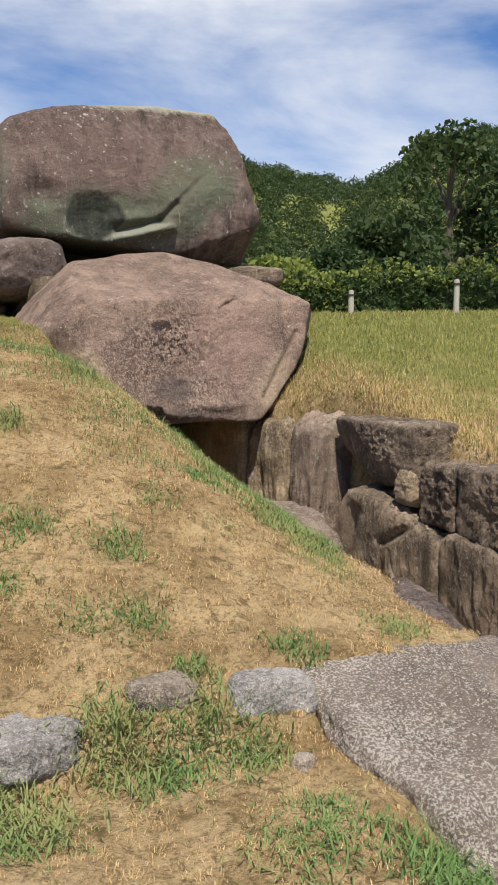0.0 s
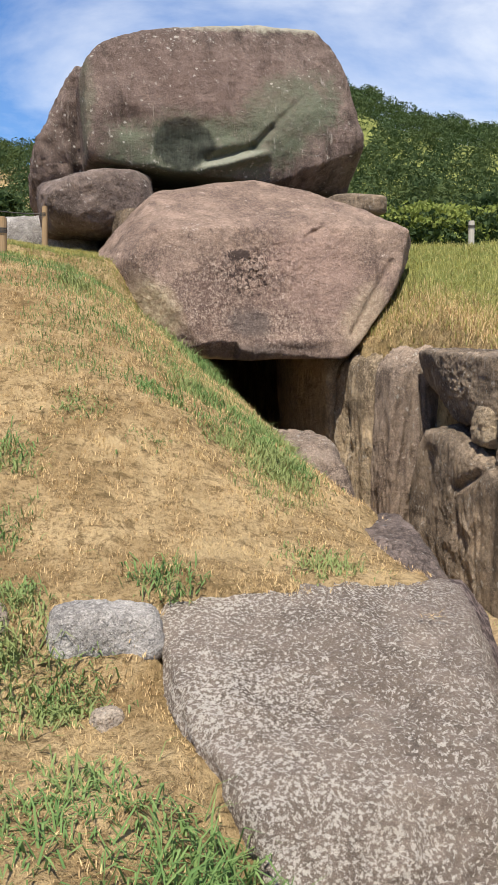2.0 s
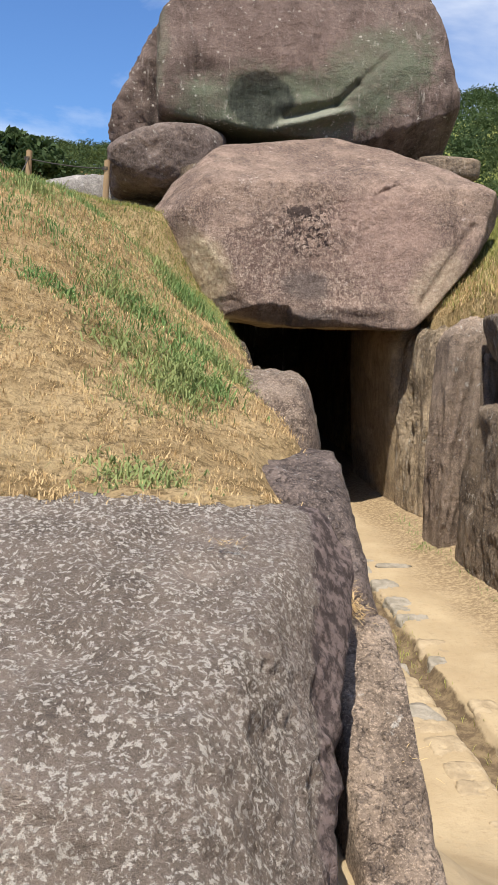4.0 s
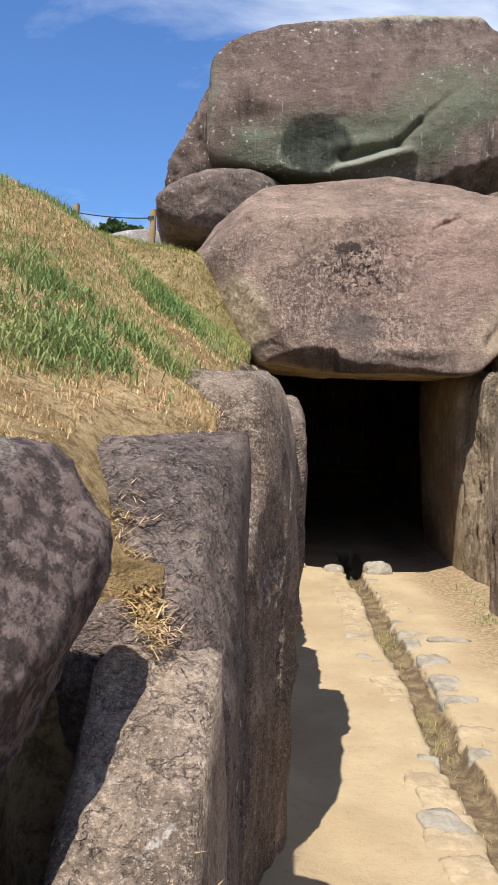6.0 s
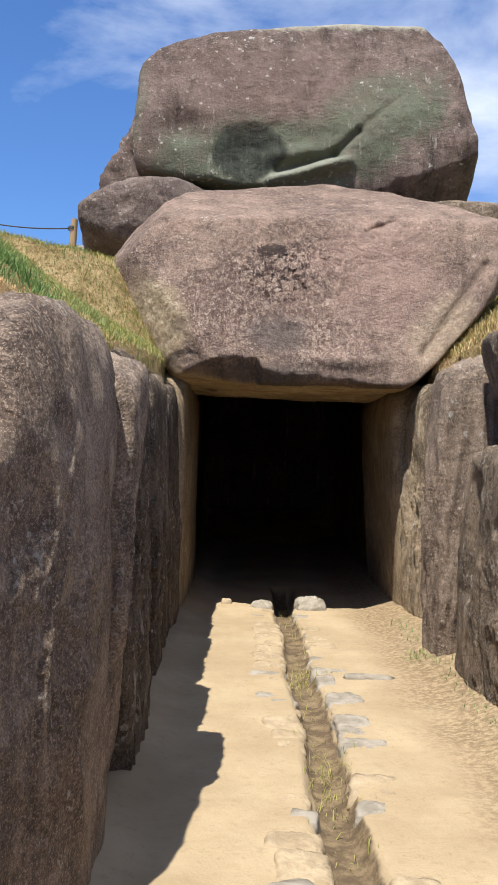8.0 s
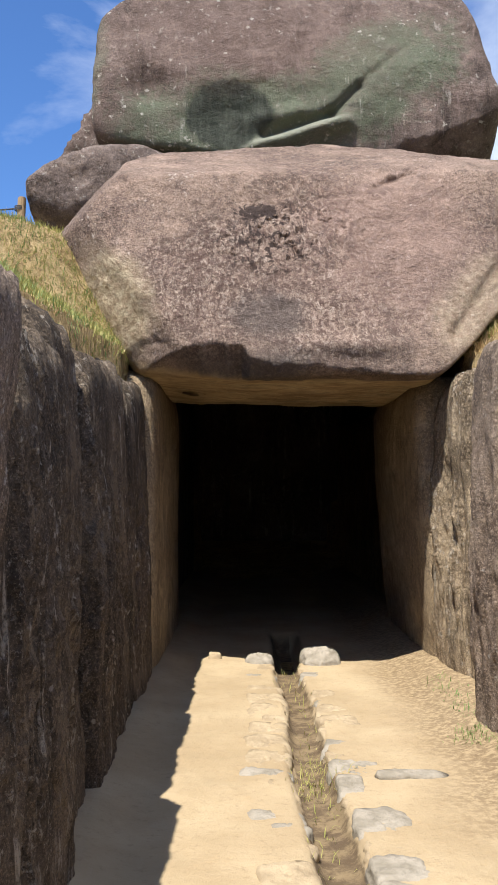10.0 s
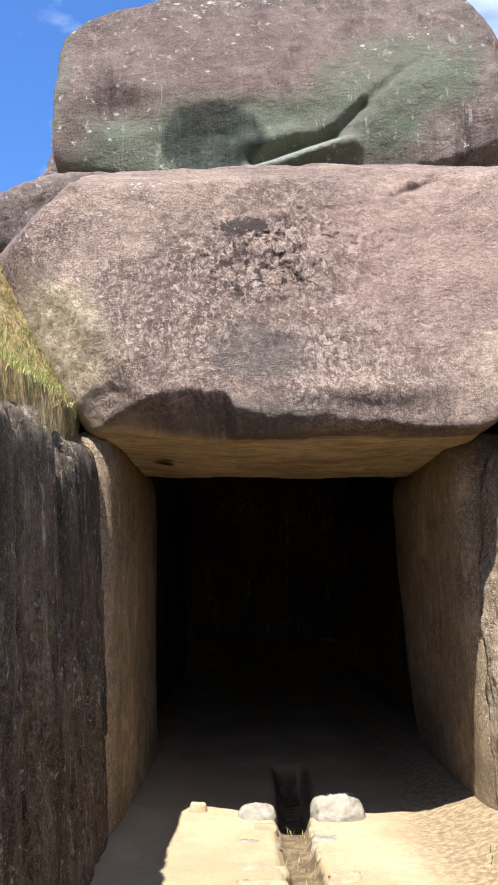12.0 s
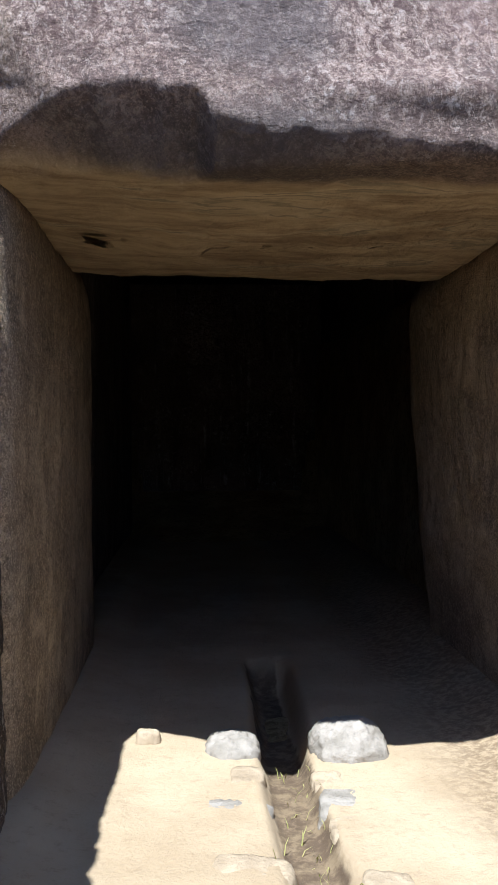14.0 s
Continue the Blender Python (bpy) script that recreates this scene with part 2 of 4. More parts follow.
    bounce_ochre = m.mix(m.ramp(m.noise(3.0, 7, 0.72, at=m.scaled((0.45, 1.9, 1.0)), warp=0.4), 0.36, 0.62), (0.3, 0.205, 0.11), (0.6, 0.45, 0.26))
    bed = m.noise(1.0, 5, 0.55, at=m.scaled((0.7, 3.4, 1.0)), warp=0.9)
    bounce_ochre = m.mix(m.math("MULTIPLY", m.ramp(bed, 0.605, 0.615), m.ramp(bed, 0.63, 0.65, 1.0, 0.0)), bounce_ochre, (0.05, 0.034, 0.02))
    bounce_ochre = m.mix(m.ramp(bed, 0.55, 0.6, 0.0, 0.5), bounce_ochre, (0.66, 0.53, 0.33))
    col = m.mix(m.math("MULTIPLY", under, 0.88), col, bounce_ochre)
    tan = m.ramp(m.math("ADD", m.blob((3.2, 12.6, 2.95), (0.42, 1.2, 0.55)), wob), 0.6, 1.2, 0.8, 0.0)
    tan_b = m.ramp(m.math("ADD", m.blob((6.25, 12.6, 3.0), (0.3, 1.2, 0.55), 32.0), wob), 0.6, 1.2, 0.35, 0.0)
    return m.mix(m.math("MAXIMUM", tan, tan_b), col, m.mix(m.ramp(m.noise(18.0, 5, 0.7), 0.4, 0.6), (0.33, 0.25, 0.165), (0.54, 0.45, 0.31)))


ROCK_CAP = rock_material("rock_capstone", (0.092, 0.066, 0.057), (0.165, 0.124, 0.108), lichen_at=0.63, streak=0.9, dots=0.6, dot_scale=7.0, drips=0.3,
                         moss=(0.1, 0.118, 0.08), moss_mask=cap_moss, extra=cap_stain_shade)
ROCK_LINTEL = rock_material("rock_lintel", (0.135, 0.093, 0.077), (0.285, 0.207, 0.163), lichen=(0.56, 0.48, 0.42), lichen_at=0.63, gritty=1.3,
                            streak=0.6, extra=lintel_wear_bounce)
def slab_break(m, col):
    """The broken east face: its distance from the weathered skin decides, with a ragged line."""
    n = m.n.new("ShaderNodeVectorMath")
    n.operation = "DOT_PRODUCT"
    m.l.new(m.pos, n.inputs[0])
    n.inputs[1].default_value = (0.89, 0.18, -0.455)
    d = m.math("MULTIPLY_ADD", m.math("SUBTRACT", m.noise(7.0, 6, 0.7), 0.5), 0.16, m.math("SUBTRACT", 2.64, n.outputs["Value"]))
    tone = m.mix(m.ramp(m.noise(28.0, 5, 0.7), 0.42, 0.6), (0.055, 0.038, 0.038), (0.26, 0.195, 0.182))
    bare = m.math("MULTIPLY_ADD", m.math("SUBTRACT", m.noise(2.2, 6, 0.7), 0.5), 1.2, m.axis("X"))
    skin = m.mix(m.ramp(m.noise(90.0, 5, 0.8), 0.4, 0.62), (0.12, 0.09, 0.078), (0.34, 0.28, 0.245))
    col = m.mix(m.ramp(bare, 2.8, 3.25, 0.0, 0.65), col, skin)
    return m.mix(m.ramp(d, -0.012, 0.012, 0.88, 0.0), col, tone)


ROCK_SPECKLED = rock_material("rock_speckled", (0.165, 0.13, 0.105), (0.27, 0.218, 0.18), lichen=(0.7, 0.65, 0.58), lichen_at=0.505, lichen_var=0.03, grain=180.0, crusty=0.8, extra=slab_break)
ROCK_WALL = rock_material("rock_wall", (0.11, 0.085, 0.066), (0.28, 0.215, 0.155), dots=0.5, lichen_at=0.61, streak=0.8, pits=0.5, drips=0.5)
ROCK_TAN = rock_material("rock_tan", (0.2, 0.148, 0.1), (0.43, 0.34, 0.235), lichen_at=0.61, streak=0.8, pits=0.55, drips=0.5)
ROCK_INNER = rock_material("rock_inner", (0.24, 0.18, 0.12), (0.43, 0.335, 0.22), lichen_at=0.75, streak=0.25)
ROCK_GREY = rock_material("rock_grey", (0.19, 0.175, 0.165), (0.36, 0.34, 0.32), lichen_at=0.62)

# Darker copy of the wall rock, its colour standing in for shade on unlit stones
ROCK_SHADED = rock_material("rock_shaded", (0.08, 0.059, 0.043), (0.19, 0.145, 0.104), lichen=(0.38, 0.34, 0.29), lichen_at=0.585, streak=0.9, pits=0.6, dots=0.6, dot_scale=13.0, drips=0.8)
ROCK_PURPLE = rock_material("rock_purple", (0.085, 0.063, 0.055), (0.195, 0.152, 0.133), lichen_at=0.61, pits=0.3, streak=0.4, dots=0.4)
ROCK_WARM = rock_material("rock_warm", (0.14, 0.102, 0.08), (0.34, 0.265, 0.205), lichen_at=0.62, streak=0.5, pits=0.15)
ROCK_BROWNGREY = rock_material("rock_brown_grey", (0.17, 0.138, 0.11), (0.33, 0.275, 0.22), lichen=(0.46, 0.43, 0.38), lichen_at=0.6)


def plain_stone(name, a, b):
    m = Nodes(name)
    col = m.mix(m.ramp(m.noise(7.0, 5, 0.6), 0.35, 0.65), a, b)
    col = m.mix(m.ramp(m.noise(24.0, 4, 0.6), 0.55, 0.75, 0.0, 0.4), col, tuple(0.6 * k for k in a))
    return m.done(col, 0.85, m.noise(14.0, 6, 0.65), 0.025, 0.8)


ROCK_TAN_PALE = plain_stone("pale_stone", (0.29, 0.225, 0.145), (0.4, 0.318, 0.21))
ROCK_GREY_PALE = plain_stone("pale_grey_stone", (0.22, 0.195, 0.155), (0.33, 0.295, 0.245))


def sand_material():
    m = Nodes("sandy_floor")
    col = m.mix(m.ramp(m.noise(1.1, 5, 0.6), 0.35, 0.68), (0.32, 0.243, 0.148), (0.405, 0.32, 0.205))
    col = m.mix(m.ramp(m.noise(60, 3, 0.8), 0.5, 0.75, 0.0, 0.35), col, (0.36, 0.27, 0.16))
    col = m.mix(m.ramp(m.noise(2.7, 6, 0.75), 0.58, 0.75, 0.0, 0.5), col, (0.42, 0.3, 0.17))
    x = m.axis("X")
    wx = m.math("MULTIPLY_ADD", m.math("SUBTRACT", m.noise(6.0, 4), 0.5), 0.06, x)
    ditch = m.math("MULTIPLY", m.ramp(wx, 4.635, 4.655), m.ramp(wx, 4.84, 4.86, 1.0, 0.0))
    ditch = m.math("MULTIPLY", ditch, m.ramp(m.axis("Y"), 15.1, 15.3, 1.0, 0.0))
    col = m.mix(m.math("MULTIPLY", ditch, 0.93), col, m.mix(m.ramp(m.noise(9, 5, 0.7), 0.4, 0.65), (0.075, 0.05, 0.03), (0.19, 0.14, 0.08)))
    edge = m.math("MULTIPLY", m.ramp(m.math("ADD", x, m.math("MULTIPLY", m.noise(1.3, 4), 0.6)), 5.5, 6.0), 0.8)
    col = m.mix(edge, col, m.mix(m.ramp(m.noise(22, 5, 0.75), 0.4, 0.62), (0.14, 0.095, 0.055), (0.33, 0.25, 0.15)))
    col = m.mix(m.ramp(m.noise(17, 6, 0.8), 0.52, 0.66, 0.0, 0.45), col, (0.24, 0.175, 0.105))
    h = m.math("ADD", m.noise(9, 7, 0.7), m.math("MULTIPLY", m.noise(70, 3), 0.3))
    return m.done(col, 0.95, h, 0.015, 0.8)


def soil_material():
    m = Nodes("dry_turf")
    straw = m.mix(m.ramp(m.noise(2.3, 6, 0.65), 0.35, 0.65), (0.34, 0.235, 0.115), (0.6, 0.44, 0.24))
    straw = m.mix(m.ramp(m.noise(34, 5, 0.8, at=m.scaled((1, 1, 1))), 0.45, 0.7, 0.0, 0.8), straw, (0.12, 0.078, 0.035))
    straw = m.mix(m.ramp(m.noise(95, 3, 0.8), 0.55, 0.75, 0.0, 0.6), straw, (0.64, 0.52, 0.31))
    straw = m.mix(m.ramp(m.noise(13, 6, 0.7, warp=0.5), 0.5, 0.64, 0.0, 0.75), straw, (0.15, 0.1, 0.045))
    straw = m.mix(m.ramp(m.noise(1.6, 5, 0.65), 0.58, 0.7, 0.0, 0.7), straw, (0.6, 0.45, 0.25))
    y = m.axis("Y")
    green = m.ramp(m.math("ADD", y, m.math("MULTIPLY", m.noise(0.7, 4), 5.0)), 11.0, 14.5)
    x = m.axis("X")
    green = m.math("MULTIPLY", green, m.ramp(x, 6.3, 7.4, 0.1, 1.0))
    col = m.mix(green, straw, m.mix(m.noise(3.0, 5), (0.1, 0.14, 0.035), (0.24, 0.24, 0.08)))
    h = m.math("ADD", m.noise(16, 7, 0.75), m.math("MULTIPLY", m.noise(80, 3, 0.8), 0.5))
    return m.done(col, 0.97, h, 0.05, 1.0, 0.1)


def blade_material(name, a, b, c, patch=1.3):
    m = Nodes(name)
    g = m.n.new("ShaderNodeNewGeometry")
    r = g.outputs["Random Per Island"]
    col = m.mix(r, a, b)
    col = m.mix(m.ramp(m.noise(patch, 4, 0.6), 0.42, 0.62, 0.0, 0.85), col, c)
    m.put(m.bsdf.inputs["Base Color"], col)
    m.bsdf.inputs["Roughness"].default_value = 0.7
    m.bsdf.inputs["Specular IOR Level"].default_value = 0.2
    m.bsdf.inputs["Subsurface Weight"].default_value = 0.0
    tr = m.n.new("ShaderNodeBsdfTranslucent")
    m.put(tr.inputs["Color"], col)
    mx = m.n.new("ShaderNodeMixShader")
    mx.inputs["Fac"].default_value = 0.3
    m.l.new(m.bsdf.outputs["BSDF"], mx.inputs[1])
    m.l.new(tr.outputs["BSDF"], mx.inputs[2])
    m.l.new(mx.outputs["Shader"], m.n["Material Output"].inputs["Surface"])
    return m.mat


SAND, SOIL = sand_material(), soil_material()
STRAW_BLADE = blade_material("straw_blades", (0.78, 0.58, 0.32), (0.29, 0.185, 0.085), (0.62, 0.46, 0.24))
GREEN_BLADE = blade_material("green_blades", (0.1, 0.19, 0.058), (0.2, 0.3, 0.105), (0.27, 0.3, 0.12))
FIELD_BLADE = blade_material("field_blades", (0.24, 0.26, 0.07), (0.46, 0.4, 0.17), (0.3, 0.3, 0.09))
LEAF_DARK = blade_material("leaves_dark", (0.035, 0.065, 0.024), (0.065, 0.1, 0.036), (0.055, 0.085, 0.03), 0.2)
LEAF_HILL = blade_material("leaves_hill", (0.03, 0.056, 0.02), (0.06, 0.092, 0.032), (0.075, 0.105, 0.033), 0.09)
LEAF_LIGHT = blade_material("leaves_light", (0.16, 0.21, 0.045), (0.25, 0.28, 0.07), (0.13, 0.17, 0.04))


def wood_material(name, a, b):
    m = Nodes(name)
    col = m.mix(m.noise(1.0, 5, 0.7, at=m.scaled((40, 40, 4))), a, b)
    return m.done(col, 0.85, m.noise(1.0, 4, 0.7, at=m.scaled((60, 60, 5))), 0.006)


WOOD_POST = wood_material("post_wood", (0.2, 0.13, 0.07), (0.4, 0.29, 0.17))
BARK = wood_material("bark", (0.07, 0.055, 0.04), (0.14, 0.11, 0.08))
CONCRETE = wood_material("post_concrete", (0.34, 0.32, 0.28), (0.5, 0.47, 0.42))
ROPE = wood_material("rope_fibre", (0.035, 0.035, 0.035), (0.07, 0.065, 0.06))
STEEL = wood_material("galvanised_steel", (0.3, 0.31, 0.32), (0.42, 0.43, 0.44))


# ---- helpers of this scene ----
def mesh_object(name, verts, faces, material, parent=None, origin=(0, 0, 0), smooth=True):
    me = bpy.data.meshes.new(name)
    v = np.asarray(verts, dtype=float) - np.asarray(origin, dtype=float)
    me.from_pydata(v.tolist(), [], faces if isinstance(faces, list) else faces.tolist())
    if smooth:
        me.polygons.foreach_set("use_smooth", np.ones(len(me.polygons), dtype=bool))
    me.materials.append(material)
    me.update()
    ob = new(name, me)
    if parent is not None:
        ob.parent = parent
        ob.location = Vector(origin) - parent.location
    else:
        ob.location = origin
    return ob


def part(name, bm, material, parent, label=""):
    me = bpy.data.meshes.new(name)
    bm.to_mesh(me)
    bm.free()
    me.materials.append(material)
    ob = new(name, me)
    ob.parent = parent
    return tagged(ob, label=label)


def smin(a, b, k):
    h = np.clip(0.5 + 0.5 * (b - a) / k, 0, 1)
    return b + (a - b) * h - k * h * (1 - h)


def step(a, b, v):
    t = np.clip((v - a) / (b - a), 0, 1)
    return t * t * (3 - 2 * t)


def cube_sphere(n):
    """Unit directions and quads of a cube projected on a sphere, with shared corners."""
    t = np.tan(np.linspace(-np.pi / 4, np.pi / 4, n + 1))
    u, w = (k.ravel() for k in np.meshgrid(t, t, indexing="ij"))
    cell = (np.arange(n)[:, None] * (n + 1) + np.arange(n)[None, :]).ravel()
    quad = np.stack([cell, cell + n + 1, cell + n + 2, cell + 1], 1)
    points, quads = [], []
    for ax in range(3):
        for sgn in (-1.0, 1.0):
            p = np.zeros((len(u), 3))
            p[:, ax], p[:, (ax + 1) % 3], p[:, (ax + 2) % 3] = sgn, u, w
            quads.append((quad if sgn > 0 else quad[:, ::-1]) + len(u) * len(points))
            points.append(p)
    v, back = np.unique(np.round(np.concatenate(points), 6), axis=0, return_inverse=True)
    return v / np.linalg.norm(v, axis=1)[:, None], back.ravel()[np.concatenate(quads)]


SPHERES = {}


def rock(name, label, material, centre, planes, n=40, sharp=14.0, rough=0.05, freq=1.2, dents=(), seed=0.0, category="boulder",
         group="", stretch=(1, 1, 1), parent=None, fine=0.35, upright=1.0, grooves=(), under=None, hollows=()):
    """A weathered boulder: a rounded solid between planes (a point, an outward normal), worn by noise; dents (place, reach, depth) push it in.
    under: (xs, heights, slope, raggedness), a broken lip on the south face below which it recedes; hollows: (place, reach, depth, size), fields of pits."""
    if n not in SPHERES:
        SPHERES[n] = cube_sphere(n)
    d, faces = SPHERES[n]
    d = d * np.array(stretch)
    d = d / np.linalg.norm(d, axis=1)[:, None]
    c = np.array(centre, dtype=float)
    total = np.zeros(len(d))
    for p, nn in planes:
        nn = np.array(nn, dtype=float)
        nn /= np.linalg.norm(nn)
        dist = max(0.02, float(nn @ (np.array(p) - c)))
        total += np.maximum(0, d @ nn / dist) ** sharp
    v = c + d * (total ** (-1.0 / sharp))[:, None]
    off = Vector((seed * 7.3, seed * 3.1, -seed * 5.7))
    w = np.empty(len(v))
    for i, q in enumerate(v * np.array((1, 1, upright))):
        q = Vector(q) + off
        w[i] = noise.fractal(q * freq, 0.9, 2.1, 4) + fine * (noise.ridged_multi_fractal(q * freq * 3.7, 0.9, 2.0, 4, 1.0, 2.0) - 1.0)
    v = v + d * (rough * w)[:, None]
    for place, reach, push in dents:
        r = (v - np.array(place)) / np.array(reach)
        k = np.exp(-np.sum(r * r, axis=1) * 1.5)
        v = v + k[:, None] * np.array(push)
    for a, b, width, push in grooves:
        a, b = np.array(a), np.array(b)
        s = np.clip((v - a) @ (b - a) / ((b - a) @ (b - a)), 0, 1)
        r = np.linalg.norm((v - a - s[:, None] * (b - a)) * np.array((1, 0.3, 1)), axis=1) / width
        v = v + np.exp(-r * r * 1.5)[:, None] * np.array(push)
    for place, reach, depth, size in hollows:
        r = (v - np.array(place)) / np.array(reach)
        k = np.exp(-np.sum(r * r, axis=1))
        for i in np.nonzero(k > 0.12)[0]:
            q = Vector(v[i])
            h = noise.fractal(q / size + off, 0.8, 2.1, 4) + 0.5 * noise.noise(q * 1.7)
            v[i, 1] += depth * k[i] * min(1.0, max(0.0, (h - 0.22) / 0.16))
    if under:
        xs, zs, slope, jag = under
        lip = np.interp(v[:, 0], xs, zs)
        front = np.nonzero((v[:, 1] < c[1]) & (v[:, 2] < lip + 2 * jag))[0]
        for i in front:
            edge = lip[i] + jag * noise.fractal(Vector((v[i, 0] * 5.0, 0.4, seed)), 0.8, 2.2, 5)
            v[i, 1] += slope * min(0.5, max(0.0, edge - v[i, 2]))
    base = (c[0], c[1], float(v[:, 2].min()))
    ob = mesh_object(name, v, faces, material, parent, base)
    return tagged(ob, label, category, group) if parent is None else ob


def box(x0, x1, y0, y1, z0, z1, *more):
    """The planes of a block, and more of them."""
    return [((x0, 0, 0), (-1, 0, 0)), ((x1, 0, 0), (1, 0, 0)), ((0, y0, 0), (0, -1, 0)), ((0, y1, 0), (0, 1, 0)),
            ((0, 0, z0), (0, 0, -1)), ((0, 0, z1), (0, 0, 1)), *more]


def outline_planes(points, tilt):
    """Planes through the edges of a convex outline in x and z, seen from the south, clockwise; tilt: how far each turns from the south, top and foot."""
    out = []
    for i, (x, y, z) in enumerate(points):
        x2, y2, z2 = points[(i + 1) % len(points)]
        span = math.hypot(x2 - x, z2 - z)
        out.append((((x + x2) / 2, (y + y2) / 2, (z + z2) / 2), (-(z2 - z), -span * ((tilt[0] if x2 > x else tilt[1]) if abs(x2 - x) > 1.4 * abs(z2 - z) else 0.0), (x2 - x))))
    return out


# ---- ground ----
def bank_left(x, y):
    edge = np.interp(y, [3.4, 4.4, 6.0, 9.0, 12.4, 15], [1.92, 1.85, 2.0, 2.4, 2.67, 2.87])
    rise = np.interp(y, [4, 5.4, 8, 10, 12.3, 13], [0.16, 0.56, 0.9, 0.68, 0.6, 2.4])
    top = 4.06 + 0.14 * (2 - np.maximum(x, -2)) - 0.1 * np.clip(14.8 - y, 0, 8)
    h = smin(smin(1.945 + 0.395 * (y - 3.6), edge + rise * (3.35 - x), 0.25), top, 0.3)
    return h - 0.2 * step(3.1, 3.35, x) * step(5.0, 4.5, y) - 1.1 * step(3.12, 3.2, x) * step(3.98, 3.84, y)


def slope_south(x, y):
    h = np.maximum(1.72 - 0.55 * np.maximum(0, x - 1.6 - 0.35 * step(2.4, 3.0, y)), 0.0)
    return h * (1 - step(3.6, 5.4, y) * step(3.0, 3.4, x))


def bank_right(x, y):
    h = 2.65 + np.where(y > 9.3, 0.27, 0.2) * (np.minimum(y, 14.6) - 9.3) + 0.03 * (np.minimum(x, 16) - 6.5)
    h = smin(h, 2.5 + 1.0 * (x - 6.12) + 0.25 * np.maximum(0, 10.2 - y), 0.15)
    return np.maximum(h, 1.2)


def far_land(x, y):
    """The land beyond the mound: a shallow dip, then wooded hills."""
    r = np.hypot(x, y)
    a = np.arctan2(x, y)
    ridge = 58 - 9 * np.exp(-(((a - 0.52) / 0.1) ** 2)) + 3 * np.sin(a * 17 + 2) + 1.5 * np.sin(a * 41)
    ridge = ridge * (0.72 + 0.28 * step(0.0, 0.35, a)) * step(3.0, 1.6, np.abs(a))
    return 3.9 - 0.5 * step(18, 40, r) + ridge * step(70, 300, r) ** 1.15


def ground_height(x, y):
    near_left = slope_south(x, y) + (bank_left(x, y) - slope_south(x, y)) * step(3.3 + 0.3 * step(1.9, 2.0, x), 3.48 + 0.2 * step(1.9, 2.0, x), y)
    pit = slope_south(x, y) - 0.22
    left = np.where(y > 3.4, near_left + (pit - near_left) * step(3.4, 3.5, x), near_left - 0.22 * step(3.2, 3.5, x))
    right = pit + (bank_right(x, y) - pit) * step(6.3 - 0.25 * step(11.4, 12.2, y), 6.5 - 0.3 * step(11.4, 12.2, y), x)
    h = np.where(x < 4.8, left, right)
    h = np.where((y > 12.9) & (y < 24.5) & (x > 3.25) & (x < 6.3), np.minimum(h, -0.22), h)
    r = np.maximum(np.maximum(np.abs(x - 4) - 14, np.abs(y - 6) - 14), 0)
    k = step(0, 14, r)
    return h * (1 - k) + far_land(x, y) * k


def lines(lo, a, b, hi, fine_step):
    inner = np.arange(a, b + 1e-6, fine_step)
    left, right, s = [], [], fine_step
    p, q = inner[0], inner[-1]
    while p > lo or q < hi:
        s *= 1.16
        p, q = p - s, q + s
        left.append(p)
        right.append(q)
    return np.concatenate([left[::-1], inner, right])


def bumps(x, y, amp, f):
    return np.array([noise.fractal(Vector((a * f, b * f, 3.1)), 0.9, 2.0, 4) for a, b in zip(x, y)]) * amp


gx, gy = lines(-900, -2.0, 13.0, 900, 0.07), lines(-700, -0.5, 15.5, 900, 0.07)
GX, GY = (a.ravel() for a in np.meshgrid(gx, gy))
GZ = ground_height(GX, GY)
near_mask = (GX > -6) & (GX < 16) & (GY > -4) & (GY < 18)
GZ[near_mask] += bumps(GX[near_mask], GY[near_mask], 0.035, 1.6) + bumps(GX[near_mask], GY[near_mask], 0.014, 7.0)
nx, ny = len(gx), len(gy)
ii = (np.arange(ny - 1)[:, None] * nx + np.arange(nx - 1)[None, :]).ravel()
ground = mesh_object("ground", np.stack([GX, GY, GZ], 1), np.stack([ii, ii + 1, ii + nx + 1, ii + nx], 1), SOIL)
tagged(ground, "dry straw-coloured turf on earth banks, greener beyond", "ground", kind="structure")


# ---- passage floor with its drain ----
def floor_height(x, y):
    mid = 4.745 + 0.02 * np.sin(y * 2.3) + 0.04 * step(13.6, 15.2, y)
    ditch = np.exp(-(((x - mid) / (0.105 + 0.02 * step(13.4, 13.7, y))) ** 6)) * (0.09 + 0.12 * step(13.3, 13.6, y)) * (1.0 - step(15.0, 15.3, y))
    side = 0.14 * step(5.55, 6.1, x) + 0.07 * step(3.95, 3.6, x)
    base = slope_south(x, y)
    return base + side - ditch


fx, fy = np.arange(3.05, 6.6, 0.02), np.arange(1.2, 24.2, 0.06)
FX, FY = (a.ravel() for a in np.meshgrid(fx, fy))
FZ = floor_height(FX, FY) + bumps(FX, FY, 0.012, 2.6)
nx = len(fx)
ii = (np.arange(len(fy) - 1)[:, None] * nx + np.arange(nx - 1)[None, :]).ravel()
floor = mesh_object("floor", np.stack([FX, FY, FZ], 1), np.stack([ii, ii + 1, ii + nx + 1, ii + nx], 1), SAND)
tagged(floor, "pale sandy passage floor with a shallow drain down its length", "floor", kind="structure")



